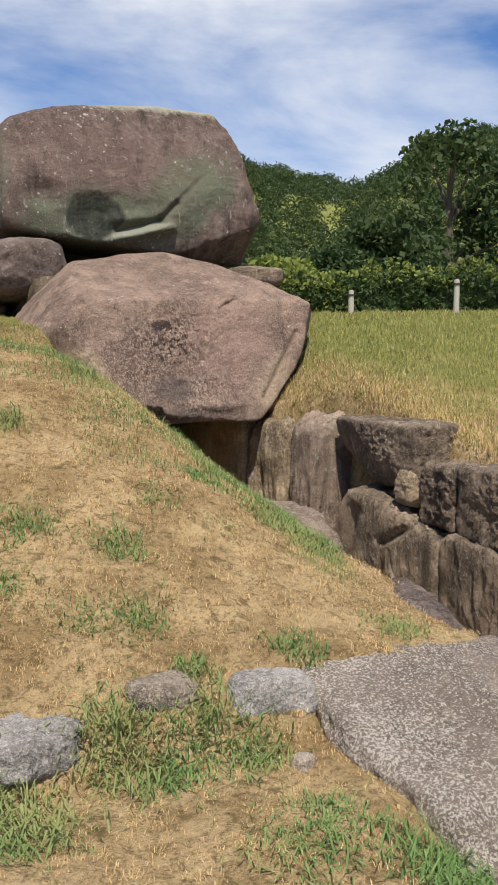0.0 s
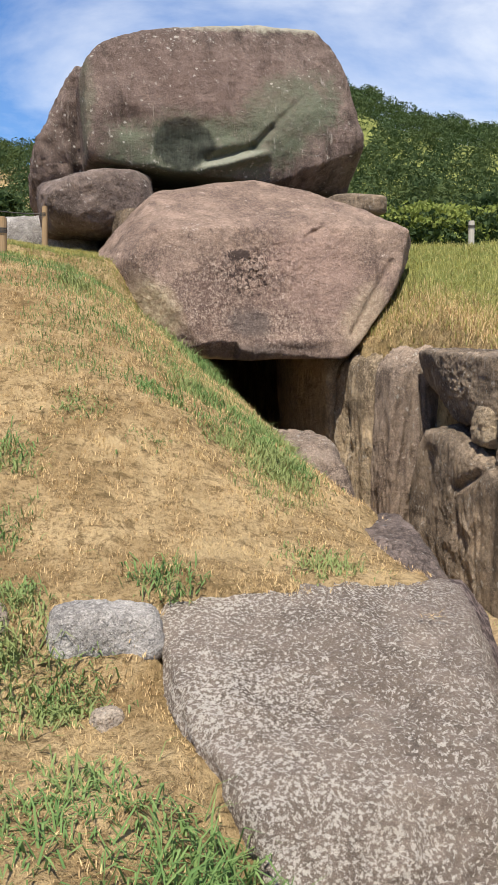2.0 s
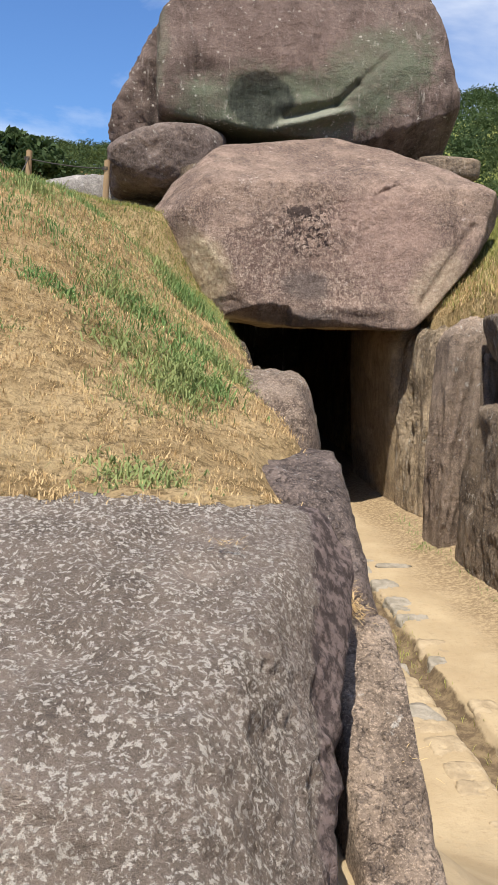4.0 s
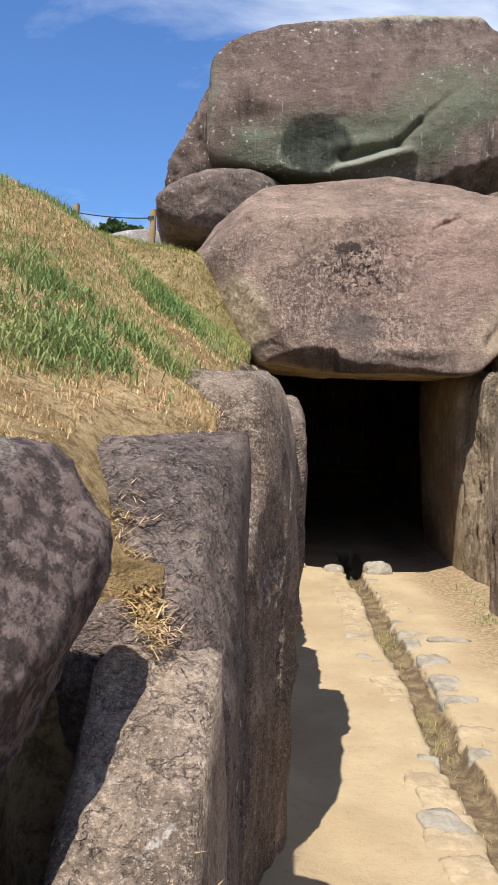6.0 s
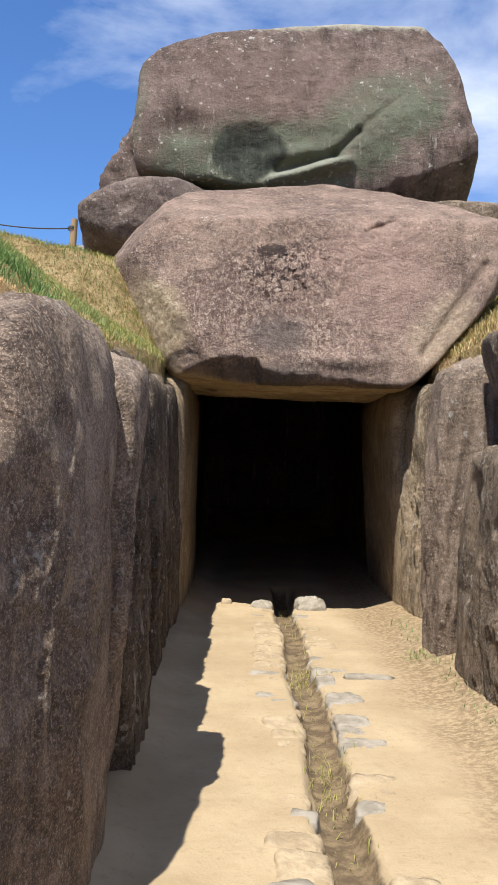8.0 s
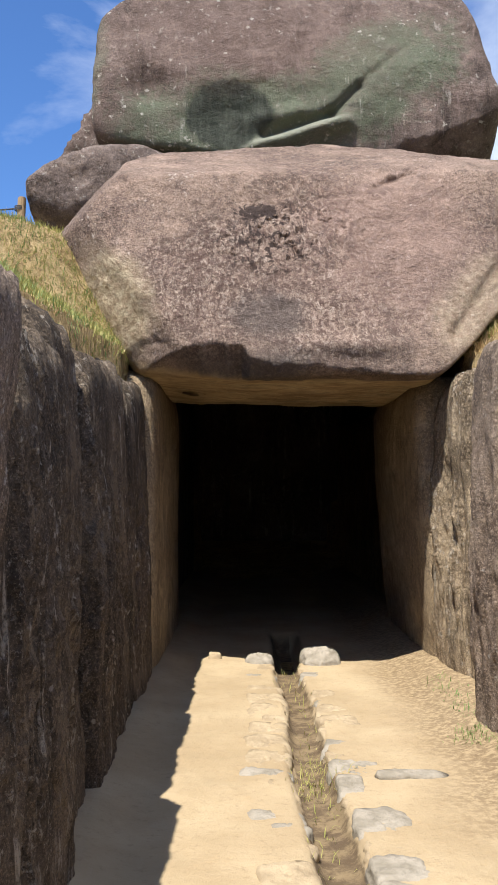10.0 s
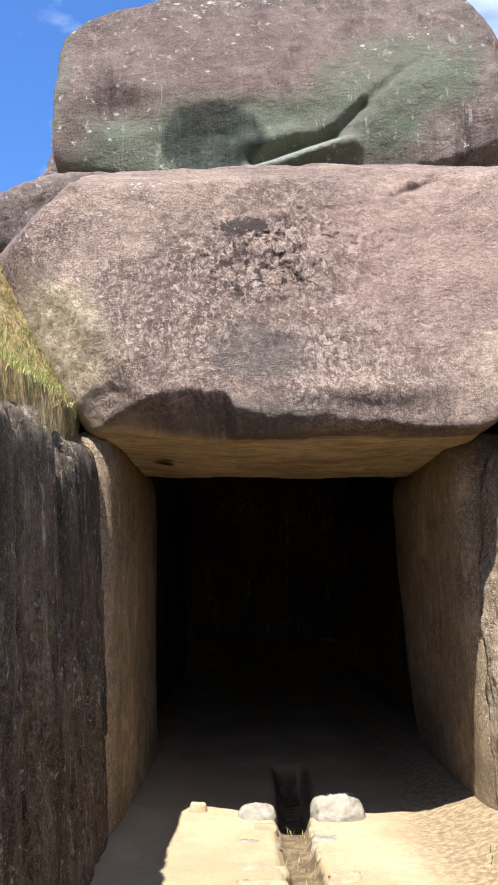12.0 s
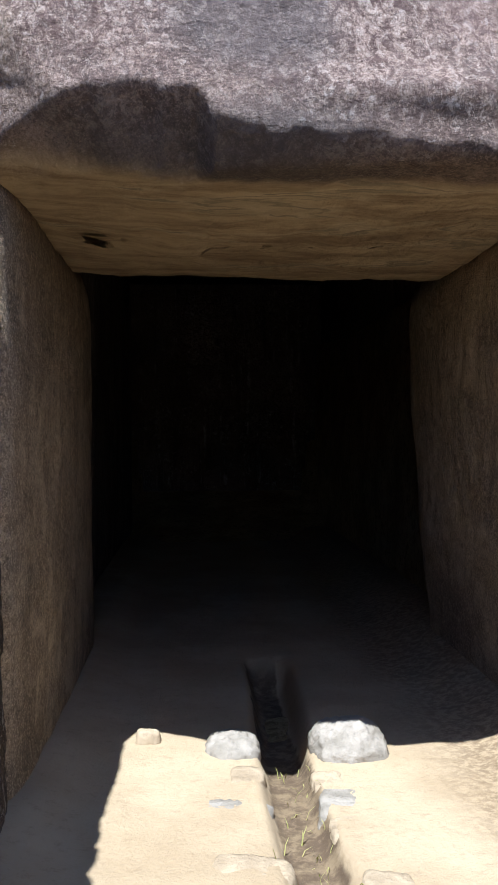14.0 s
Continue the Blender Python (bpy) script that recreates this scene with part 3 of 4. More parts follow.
# ---- the great stones ----
lintel_outline = [(2.5, 13.2, 3.7), (3.06, 13.4, 4.36), (3.6, 13.9, 4.85), (5.2, 14.2, 5.06), (5.9, 13.9, 4.9), (6.55, 13.5, 4.62),
                  (7.15, 13.2, 4.3), (7.28, 13.1, 4.0), (7.15, 13.0, 3.65), (6.6, 12.8, 3.1), (6.0, 12.4, 2.42), (4.6, 12.35, 2.4),
                  (3.45, 12.4, 2.47), (2.9, 12.8, 3.2)]
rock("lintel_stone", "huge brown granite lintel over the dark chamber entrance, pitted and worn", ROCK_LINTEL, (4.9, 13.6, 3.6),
     outline_planes(lintel_outline, (0.1, 0.0)) + [((4.9, 12.4, 2.9), (0.02, -1, 0.3)), ((4.9, 13.2, 4.45), (0, -0.56, 1)),
                                                    ((4.9, 14.75, 3.6), (0, 1, 0)), ((3.1, 12.85, 3.0), (-0.8, -1, -0.3)), ((3.02, 13.6, 4.34), (-1, -0.5, 0.95)), ((6.86, 12.75, 3.4), (1, -0.75, -0.2))],
     n=170, sharp=60, rough=0.042, freq=1.3, seed=1, fine=0.2,
     dents=[((5.3, 12.3, 2.66), (0.6, 0.3, 0.1), (0, -0.07, 0)), ((5.6, 13.0, 4.2), (0.5, 0.4, 0.12), (0, 0.08, -0.02))],
     under=([3.3, 3.6, 3.95, 4.2, 4.34, 4.42, 4.6, 4.9, 5.1, 5.5, 6.0, 6.2], [2.3, 2.49, 2.64, 2.69, 2.71, 2.55, 2.47, 2.5, 2.45, 2.43, 2.43, 2.42], 1.3, 0.05),
     hollows=[((4.7, 12.6, 3.65), (0.75, 1.0, 0.35), 0.022, 0.11)],
     grooves=[((6.05, 12.4, 2.75), (6.75, 12.7, 3.75), 0.06, (0, 0.06, 0)), ((5.5, 12.8, 4.1), (5.8, 12.9, 4.25), 0.05, (0, 0.06, 0)),
              ((3.22, 12.5, 2.82), (3.4, 12.5, 2.98), 0.02, (0, 0.04, 0))])

cap_outline = [(2.7, 15.2, 5.45), (2.66, 15.4, 6.98), (2.98, 15.7, 7.38), (3.9, 15.75, 7.68), (5.5, 15.75, 7.84), (6.6, 15.75, 7.8),
               (7.05, 15.6, 7.2), (7.25, 15.4, 6.15), (7.34, 15.2, 5.6), (7.15, 15.1, 5.0), (5.8, 15.0, 5.12), (4.3, 15.0, 5.2), (3.4, 15.0, 5.3)]
rock("capstone", "enormous rounded brown capstone, greenish and wet underneath, its hollow painted in shade", ROCK_CAP, (5.0, 17.0, 6.3),
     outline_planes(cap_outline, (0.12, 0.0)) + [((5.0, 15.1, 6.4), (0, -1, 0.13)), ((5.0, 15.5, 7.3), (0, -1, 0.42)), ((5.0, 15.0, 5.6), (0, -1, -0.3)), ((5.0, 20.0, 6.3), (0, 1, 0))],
     n=150, sharp=40, rough=0.055, freq=0.9, seed=2, fine=0.22,
     under=([2.6, 3.4, 3.7, 4.4, 5.7, 6.0, 6.2, 6.6, 7.0, 7.3], [5.3, 5.35, 5.4, 5.2, 5.15, 5.28, 5.42, 5.5, 5.68, 5.84], 1.0, 0.05),
     dents=[((4.14, 15.0, 5.74), (0.6, 0.8, 0.42), (0, 0.2, 0)), ((7.1, 15.1, 5.95), (0.3, 0.8, 0.2), (0.03, -0.1, 0)), ((3.3, 15.0, 6.05), (0.4, 0.8, 0.25), (0, 0.12, 0))],
     grooves=[((4.6, 15.0, 5.5), (5.35, 15.0, 5.72), 0.07, (0, 0.12, 0.0)), ((5.35, 15.0, 5.72), (5.65, 15.0, 6.02), 0.06, (0, 0.09, 0)),
              ((5.65, 15.0, 6.02), (6.4, 15.0, 6.75), 0.05, (0, 0.05, 0)), ((5.6, 15.0, 6.6), (6.3, 15.0, 6.88), 0.04, (0, 0.035, 0)),
              ((4.5, 15.0, 5.34), (5.5, 15.0, 5.58), 0.11, (0, -0.14, 0)), ((4.4, 15.0, 5.65), (5.0, 15.0, 5.75), 0.12, (0, -0.06, 0)),
              ((5.75, 15.0, 5.85), (6.4, 15.0, 6.45), 0.25, (0, -0.06, 0))])
rock("rear_capstone", "grey-brown capstone behind the larger one", ROCK_CAP, (3.9, 19.5, 6.0),
     box(1.85, 5.2, 16.9, 22.0, 4.6, 7.3, ((2.3, 17.2, 6.65), (-1, 0, 0.5)), ((2.0, 18, 5.2), (-1, 0, -0.6))), n=64, sharp=22, rough=0.12, seed=3, fine=0.6)
rock("side_boulder", "dark rounded boulder wedged beside the capstone", ROCK_PURPLE, (2.9, 15.6, 4.82),
     box(1.95, 3.75, 14.72, 17.0, 4.3, 5.28, ((2.6, 14.9, 4.4), (-0.1, -0.6, -1)), ((2.3, 15, 5.12), (-0.45, -0.2, 1)), ((2.0, 15, 4.6), (-1, -0.2, -0.5)),
         ((3.5, 14.9, 5.1), (0.7, -0.5, 0.5))),
     n=64, sharp=12, rough=0.06, freq=1.3, seed=4, fine=0.3)
rock("wedge_stone", "thin flat stone under the edge of the capstone", ROCK_WALL, (6.95, 14.7, 4.82),
     box(6.5, 7.4, 14.3, 15.3, 4.6, 4.93), n=20, sharp=5, rough=0.04, seed=5, category="stone")
rock("low_stone", "pale grey low stone on the bank beside the boulder", ROCK_GREY, (1.85, 16.6, 4.2),
     box(0.6, 2.9, 15.9, 17.6, 3.7, 4.72, ((1.2, 16, 4.6), (-0.5, -0.3, 1))), n=28, sharp=7, rough=0.06, seed=6)

# near slab, and the stones of the left-hand wall
LEFT = "stones of the left-hand passage wall"
rock("near_slab", "broad sloping granite slab speckled with white lichen", ROCK_SPECKLED, (2.65, 3.15, 1.3),
     box(1.95, 3.5, 2.1, 3.76, 0.3, 1.95, ((2.5, 3.3, 1.84), (0.02, -0.24, 1)), ((2.5, 2.56, 1.6), (0.05, -1, 0.75)), ((1.95, 2.95, 1.6), (-1, -0.3, 0.1)),
         ((1.95, 2.52, 1.5), (-0.7, -1, 0.25)), ((3.22, 3.66, 1.92), (0.8, -0.42, 0.5)), ((3.25, 3.35, 1.52), (0.89, 0.0, -0.455)), ((3.3, 3.8, 1.8), (0.5, 1, 0.2))),
     n=120, sharp=26, rough=0.024, freq=2.0, seed=7, fine=0.8, grooves=[((3.02, 2.98, 1.72), (3.14, 3.0, 1.6), 0.014, (-0.03, 0.015, -0.02))])
rock("wall_stone", "low grey-brown wall stone with straw on its top", ROCK_WARM, (3.42, 3.3, 0.5),
     box(3.29, 3.62, 2.3, 3.96, -0.3, 1.56, ((3.45, 3.81, 1.5), (0.05, -0.6, 1)), ((3.525, 3.8, 1.3), (1, -0.05, 0.04))),
     n=64, sharp=22, rough=0.028, freq=2.2, seed=8, fine=0.7, category="wall stone", group=LEFT)
rock("wall_stone", "dark upright wall stone with a rounded top", ROCK_PURPLE, (3.37, 4.5, 0.9),
     box(3.15, 3.55, 3.92, 5.1, -0.3, 1.88, ((3.45, 4.44, 1.83), (0.08, -0.48, 1)), ((3.52, 4.35, 1.65), (1, -0.2, 0.3))),
     n=64, sharp=22, rough=0.036, freq=2.0, seed=9, fine=0.6, category="wall stone", group=LEFT)
rock("wall_stone", "tall wall stone with a pale sunlit top", ROCK_WARM, (3.4, 6.2, 1.0),
     box(3.15, 3.74, 5.15, 7.05, -0.3, 2.12, ((3.5, 5.75, 1.62), (0.12, -0.85, 0.5)), ((3.58, 5.5, 1.9), (1, -0.12, 0.3)), ((3.5, 5.5, 1.2), (1, -0.35, 0.0))),
     n=64, sharp=16, rough=0.05, freq=1.5, seed=10, fine=0.6, category="wall stone", group=LEFT, upright=0.5)
rock("wall_stone", "pale weathered upright stone", ROCK_WARM, (3.45, 7.3, 1.0),
     box(3.1, 3.82, 6.95, 7.68, -0.3, 2.08, ((3.72, 7.2, 2.0), (0.5, -0.3, 1)), ((3.8, 7.3, 1.6), (1, 0.1, -0.08))),
     n=64, sharp=14, rough=0.05, freq=1.9, seed=30, fine=0.7, category="wall stone", group=LEFT, upright=0.5)
for y0, y1, x1, top, sd in ((7.66, 8.84, 3.65, 2.1, 11), (8.82, 9.7, 3.54, 2.3, 31), (9.66, 10.5, 3.57, 2.26, 12), (10.46, 11.5, 3.52, 2.34, 33), (11.45, 12.8, 3.53, 2.42, 32)):
    mid = (y0 + y1) / 2
    rock("wall_stone", "weathered upright wall stone streaked by water", ROCK_SHADED, (3.3, mid, 1.0),
         box(2.9, x1 + 0.13, y0, y1, -0.3, top, ((x1 + 0.01, mid, top - 0.02), (0.8, -0.2, 0.6)), ((x1 + 0.03, mid, 2.2), (1, 0.02, 0.04)), ((x1 + 0.04, y1 - 0.02, 1.0), (0.6, 1, 0)), ((x1 + 0.04, y0 + 0.02, 1.0), (0.6, -1, 0))),
         n=80, sharp=13, rough=0.06, freq=1.9, seed=sd, fine=0.75, category="wall stone", group=LEFT, upright=0.35)
rock("jamb_stone", "smooth brown jamb stone inside the entrance", ROCK_INNER, (3.2, 14.0, 1.1),
     box(2.7, 3.64, 12.7, 15.6, -0.3, 2.55), n=34, sharp=14, rough=0.03, freq=1.2, seed=13, category="wall stone")
rock("jamb_stone", "smooth brown jamb stone inside the entrance", ROCK_INNER, (6.3, 14.2, 1.1),
     box(5.8, 6.8, 12.85, 15.6, -0.3, 2.5, ((5.87, 14, 1.2), (-1, 0, -0.08))), n=34, sharp=14, rough=0.03, freq=1.2, seed=14, category="wall stone")

# stones of the right-hand wall
RIGHT = "stones of the right-hand passage wall"
rock("wall_stone", "tan pitted upright stone beside the entrance", ROCK_TAN, (6.3, 12.4, 1.1),
     box(5.97, 6.75, 11.88, 12.95, -0.3, 2.56, ((6.0, 12.3, 2.42), (-0.6, 0.2, 1)), ((6.0, 12.1, 1.2), (-1, -0.35, 0))),
     n=80, sharp=10, rough=0.085, freq=2.6, seed=15, fine=0.6, category="wall stone", group=RIGHT, upright=0.2,
     dents=[((5.95, 12.5, 1.35), (0.3, 0.2, 0.5), (0.12, 0, 0))])
rock("wall_stone", "tall brown upright stone with vertical streaks", ROCK_WARM, (6.2, 11.04, 1.1),
     box(5.83, 6.75, 10.5, 11.58, -0.3, 2.6, ((5.92, 10.7, 2.45), (-0.6, 0, 1)), ((5.95, 11.45, 1.2), (-1, 0.8, 0))),
     n=80, sharp=10, rough=0.085, freq=2.6, seed=16, fine=0.6, category="wall stone", group=RIGHT, upright=0.16,
     dents=[((5.8, 11.32, 1.6), (0.4, 0.16, 1.9), (0.3, 0, 0))])
rock("wall_stone", "dark broad stone with a sloping sandy top", ROCK_WALL, (6.25, 8.9, 0.7),
     box(5.88, 6.8, 7.85, 10.15, -0.3, 1.82, ((6.1, 9.3, 1.72), (-0.1, -0.2, 1)), ((5.95, 9.98, 1.4), (-0.4, 0.9, 0.5))),
     n=64, sharp=15, rough=0.06, freq=1.7, seed=17, fine=0.7, category="wall stone", group=RIGHT, upright=0.4,
     grooves=[((5.85, 8.9, 1.2), (5.85, 8.2, 1.55), 0.05, (0.08, 0, 0)), ((5.85, 9.55, 1.5), (5.85, 9.75, 0.7), 0.06, (0.09, 0, 0))])
rock("wall_stone", "dark broad stone with a sloping top", ROCK_WALL, (6.3, 6.75, 0.6),
     box(5.9, 6.8, 5.6, 7.88, -0.3, 1.5, ((6.1, 7, 1.45), (-0.1, -0.15, 1))),
     n=64, sharp=14, rough=0.06, freq=1.6, seed=18, fine=0.7, category="wall stone", group=RIGHT, upright=0.4)
rock("upper_stone", "brown block lying on the wall stones", ROCK_WALL, (6.3, 9.35, 2.3),
     box(6.02, 6.6, 8.42, 10.4, 1.85, 2.62, ((6.1, 9.9, 2.05), (-0.3, 0.5, -1)), ((6.1, 9.0, 2.62), (-0.4, 0, 1)), ((6.05, 9.6, 2.3), (-1, 0.15, -0.3))),
     n=64, sharp=16, rough=0.045, freq=1.8, seed=19, fine=0.6, category="wall stone", group=RIGHT)
rock("chock_stone", "small rounded stone wedged between wall stones", ROCK_TAN, (6.12, 8.62, 1.87),
     box(5.97, 6.3, 8.42, 8.84, 1.66, 2.1), n=20, sharp=4, rough=0.03, freq=3, seed=20, category="stone")
rock("upper_stone", "brown block lying on the wall stones", ROCK_WALL, (6.3, 8.05, 1.9),
     box(6.02, 6.6, 7.74, 8.4, 1.5, 2.2), n=64, sharp=10, rough=0.045, freq=1.8, seed=21, fine=0.6, category="wall stone", group=RIGHT)
rock("upper_stone", "brown block lying on the wall stones", ROCK_WALL, (6.3, 6.95, 1.9),
     box(6.0, 6.6, 6.2, 7.73, 1.45, 2.24), n=64, sharp=11, rough=0.045, freq=1.8, seed=22, fine=0.6, category="wall stone", group=RIGHT)
rock("wall_stone", "dark broad stone with a sloping top", ROCK_WALL, (6.3, 4.9, 0.6),
     box(5.9, 6.8, 4.0, 5.65, -0.3, 1.6), n=24, sharp=10, rough=0.05, freq=1.5, seed=23, category="wall stone", group=RIGHT)

# the burial chamber behind; an unseen slab under the capstones is added to block stray sun
for nm, pl, sd in (("chamber_wall_west", box(3.0, 3.4, 14.7, 24.4, -0.3, 4.2), 24), ("chamber_wall_east", box(6.4, 7.0, 14.7, 24.4, -0.3, 4.7), 25),
                   ("chamber_wall_north", box(2.8, 7.0, 24.0, 24.9, -0.3, 4.9), 26), ("chamber_wall_south_west", box(3.05, 3.7, 14.5, 15.5, 2.65, 4.2), 27),
                   ("chamber_wall_south_east", box(5.7, 7.0, 14.5, 15.5, 2.65, 4.5), 28), ("chamber_sun_block", box(3.0, 6.9, 14.4, 24.6, 3.9, 4.7), 29)):
    cs = [sum(p[0][k] for p in pl if p[0][k]) / 2 for k in range(3)]
    tagged(rock(nm, "plain stone enclosing the chamber, its shade put into the colour", ROCK_SHADED, cs, pl, n=24, sharp=60, rough=0.03, seed=sd, category="wall"), kind="structure")


# ---- small stones ----
def small_stone(name, label, material, at, size, seed, turn=0.0, category="stone", group="", n=12, sharp=5.0):
    x, y, z = at
    a, b, c = size
    k, s = math.cos(turn), math.sin(turn)
    planes = [((x + k * a, y + s * a, z), (k, s, 0.15)), ((x - k * a, y - s * a, z), (-k, -s, 0.15)), ((x - s * b, y + k * b, z), (-s, k, 0.2)),
              ((x + s * b, y - k * b, z), (s, -k, 0.2)), ((x, y, z + c), (0.06, -0.08, 1)), ((x, y, z - c), (0, 0, -1))]
    return rock(name, label, material, at, planes, n=n, sharp=sharp, rough=0.12 * min(a, b), freq=1.2 / max(a, b), seed=seed, category=category, group=group, fine=0.5)


small_stone("kerb_stone", "grey lichened stone half sunk in the turf", ROCK_GREY, (0.68, 3.55, 1.85), (0.2, 0.17, 0.09), 41, 0.4, n=24)
small_stone("kerb_stone", "grey lichened stone half sunk in the turf", ROCK_BROWNGREY, (1.27, 3.62, 1.9), (0.16, 0.11, 0.1), 42, 0.1, n=24)
small_stone("kerb_stone", "pale flat-topped stone beside the slab", ROCK_GREY, (1.75, 3.53, 1.89), (0.21, 0.1, 0.1), 43, -0.05, n=24, sharp=5)
small_stone("kerb_stone", "small grey stone lying in the dry turf", ROCK_BROWNGREY, (1.72, 3.16, 1.73), (0.05, 0.04, 0.035), 44, 0.5, n=12)
small_stone("kerb_stone", "small grey stone lying in the dry turf", ROCK_BROWNGREY, (2.02, 2.3, 1.45), (0.07, 0.06, 0.05), 45, 0.2, n=12)

rnd = random.Random(7)
for side in (-1, 1):
    y, k = 4.6, 0
    while y < 13.35:
        ln = rnd.uniform(0.08, 0.18)
        wd = rnd.uniform(0.07, 0.15)
        x = 4.745 + 0.02 * math.sin(2.3 * y) + side * (0.098 + wd)
        if rnd.random() < 0.86:
            small_stone("drain_stone", "pale grey stone edging the sandy drain", ROCK_GREY_PALE if rnd.random() < 0.22 else ROCK_TAN_PALE,
                        (x, y + ln, rnd.uniform(-0.06, -0.036)), (wd, ln, 0.05), 50 + k + 100 * side, rnd.uniform(-0.22, 0.22),
                        group="stones edging the drain", n=11, sharp=9.0)
        y += 2 * ln + rnd.uniform(0.0, 0.03)
        k += 1
small_stone("drain_stone", "rounded pale boulder at the head of the drain", ROCK_GREY_PALE, (5.04, 13.42, 0.02), (0.17, 0.17, 0.12), 71, 0.1, group="stones edging the drain", n=18, sharp=2.8)
small_stone("drain_stone", "rounded pale boulder at the head of the drain", ROCK_GREY_PALE, (4.5, 13.5, -0.02), (0.13, 0.16, 0.08), 72, 0.0, group="stones edging the drain", n=18, sharp=3.2)
small_stone("drain_stone", "small square stone on the sand", ROCK_TAN_PALE, (4.1, 13.6, 0.02), (0.06, 0.04, 0.04), 73, 0.0, n=8)
small_stone("floor_stone", "flat blue-grey stone set in the sand", ROCK_GREY_PALE, (4.52, 6.5, -0.01), (0.11, 0.2, 0.025), 74, 0.3, n=12)
small_stone("floor_stone", "flat blue-grey stone set in the sand", ROCK_GREY_PALE, (5.25, 10.1, 0.0), (0.2, 0.05, 0.025), 75, 0.1, n=10)


# ---- fences ----
def post(name, label, material, at, r, h, lean=0.0):
    x, y, z = at
    ob = new(name)
    ob.location = at
    bm = bmesh.new()
    bmesh.ops.create_cone(bm, segments=14, radius1=r, radius2=r * 0.93, depth=h + 0.3, cap_ends=True)
    bmesh.ops.bevel(bm, geom=[e for e in bm.edges if all(v.co.z > 0 for v in e.verts)], offset=r * 0.25, segments=2, affect="EDGES")
    bmesh.ops.translate(bm, vec=(0, 0, (h - 0.3) / 2), verts=bm.verts)
    bmesh.ops.rotate(bm, matrix=Matrix.Rotation(lean, 3, "Y"), verts=bm.verts)
    part("shaft", bm, material, ob)
    return tagged(ob, label, "fence post")


def collar(ob, z, r):
    bm = bmesh.new()
    for k in range(3):
        bmesh.ops.create_cone(bm, segments=14, radius1=r, radius2=r, depth=0.014, matrix=Matrix.Translation((0, 0, z + 0.016 * k)))
    part("rope_binding", bm, ROPE, ob, "dark rope wound round the post")


def cable(name, label, a, b, sag, r, material, n=16):
    cu = bpy.data.curves.new(name, "CURVE")
    cu.dimensions, cu.bevel_depth, cu.bevel_resolution = "3D", r, 1
    sp = cu.splines.new("POLY")
    sp.points.add(n)
    for i in range(n + 1):
        f = i / n
        p = Vector(a).lerp(Vector(b), f) - Vector((0, 0, 4 * sag * f * (1 - f)))
        sp.points[i].co = (*p, 1)
    cu.materials.append(material)
    return tagged(new(name, cu), label, "rope")


def on_ground(x, y):
    return float(ground_height(np.array([x]), np.array([y]))[0])


POSTS = [(1.4, 9.0, 0.34), (1.97, 14.8, 0.62), (0.8, 15.3, 0.62)]
for x, y, h in POSTS:
    p = post("fence_post", "short weathered wooden post with rope round its head", WOOD_POST, (x, y, on_ground(x, y)), 0.047, h, 0.04)
    collar(p, h - 0.14, 0.054)
cable("fence_rope", "thin dark rope strung between the wooden posts", (1.4, 9.0, on_ground(1.4, 9.0) + 0.24), (0.8, 15.3, on_ground(0.8, 15.3) + 0.5), 0.25, 0.009, ROPE)
cable("fence_rope", "thin dark rope strung between the wooden posts", (1.97, 14.8, on_ground(1.97, 14.8) + 0.5), (0.8, 15.3, on_ground(0.8, 15.3) + 0.5), 0.03, 0.009, ROPE)
for x, y, h in ((9.6, 15.75, 0.52), (11.5, 14.85, 0.68), (14.0, 14.3, 0.68)):
    p = post("fence_post", "grey weathered post beyond the grass field", CONCRETE, (x, y, on_ground(x, y)), 0.06, h)
    collar(p, h - 0.12, 0.066)


# ---- grass ----
def blades(name, label, material, places, heights, width, lean, seed, curl=0.5, spread=(0.15, 1.0)):
    """Grass blades on the ground as one mesh: two quads and a tip each."""
    r = np.random.default_rng(seed)
    n = len(places)
    a = r.uniform(0, 2 * np.pi, n)
    out = np.stack([np.cos(a), np.sin(a), np.zeros(n)], 1)
    side = np.stack([-np.sin(a), np.cos(a), np.zeros(n)], 1)
    tip_out = r.uniform(*spread, n) * lean
    h = heights[:, None]
    up = np.array([[0, 0, 1.0]])
    w = (width * r.uniform(0.6, 1.3, n))[:, None]
    base = places - 0.01 * up
    mid = base + h * 0.55 * (up * np.cos(tip_out * 0.6)[:, None] + out * np.sin(tip_out * 0.6)[:, None])
    tip = mid + h * 0.5 * (up * np.cos(tip_out * (1 + curl))[:, None] + out * np.sin(tip_out * (1 + curl))[:, None])
    v = np.stack([base - side * w, base + side * w, mid - side * w * 0.8, mid + side * w * 0.8, tip], 1).reshape(-1, 3)
    k = np.arange(n) * 5
    quads = np.stack([k, k + 1, k + 3, k + 2], 1).tolist()
    tris = np.stack([k + 2, k + 3, k + 4], 1).tolist()
    ob = mesh_object(name, v, quads + tris, material, smooth=False)
    return tagged(ob, label, "grass", kind="stuff")


def scatter(x0, x1, y0, y1, n, seed, keep=None):
    r = np.random.default_rng(seed)
    x, y = r.uniform(x0, x1, n), r.uniform(y0, y1, n)
    if keep is not None:
        m = keep(x, y, r)
        x, y = x[m], y[m]
    return np.stack([x, y, ground_height(x, y) + patch_bumps(x, y)], 1)


def patch_bumps(x, y):
    return bumps(x, y, 0.035, 1.6) + bumps(x, y, 0.014, 7.0)


def clumped(p, seed, per=5, spread=0.016):
    """Each place becomes a small clump."""
    r = np.random.default_rng(seed)
    q = np.repeat(p, per, axis=0)
    q[:, :2] += r.normal(0, spread, (len(q), 2))
    return q


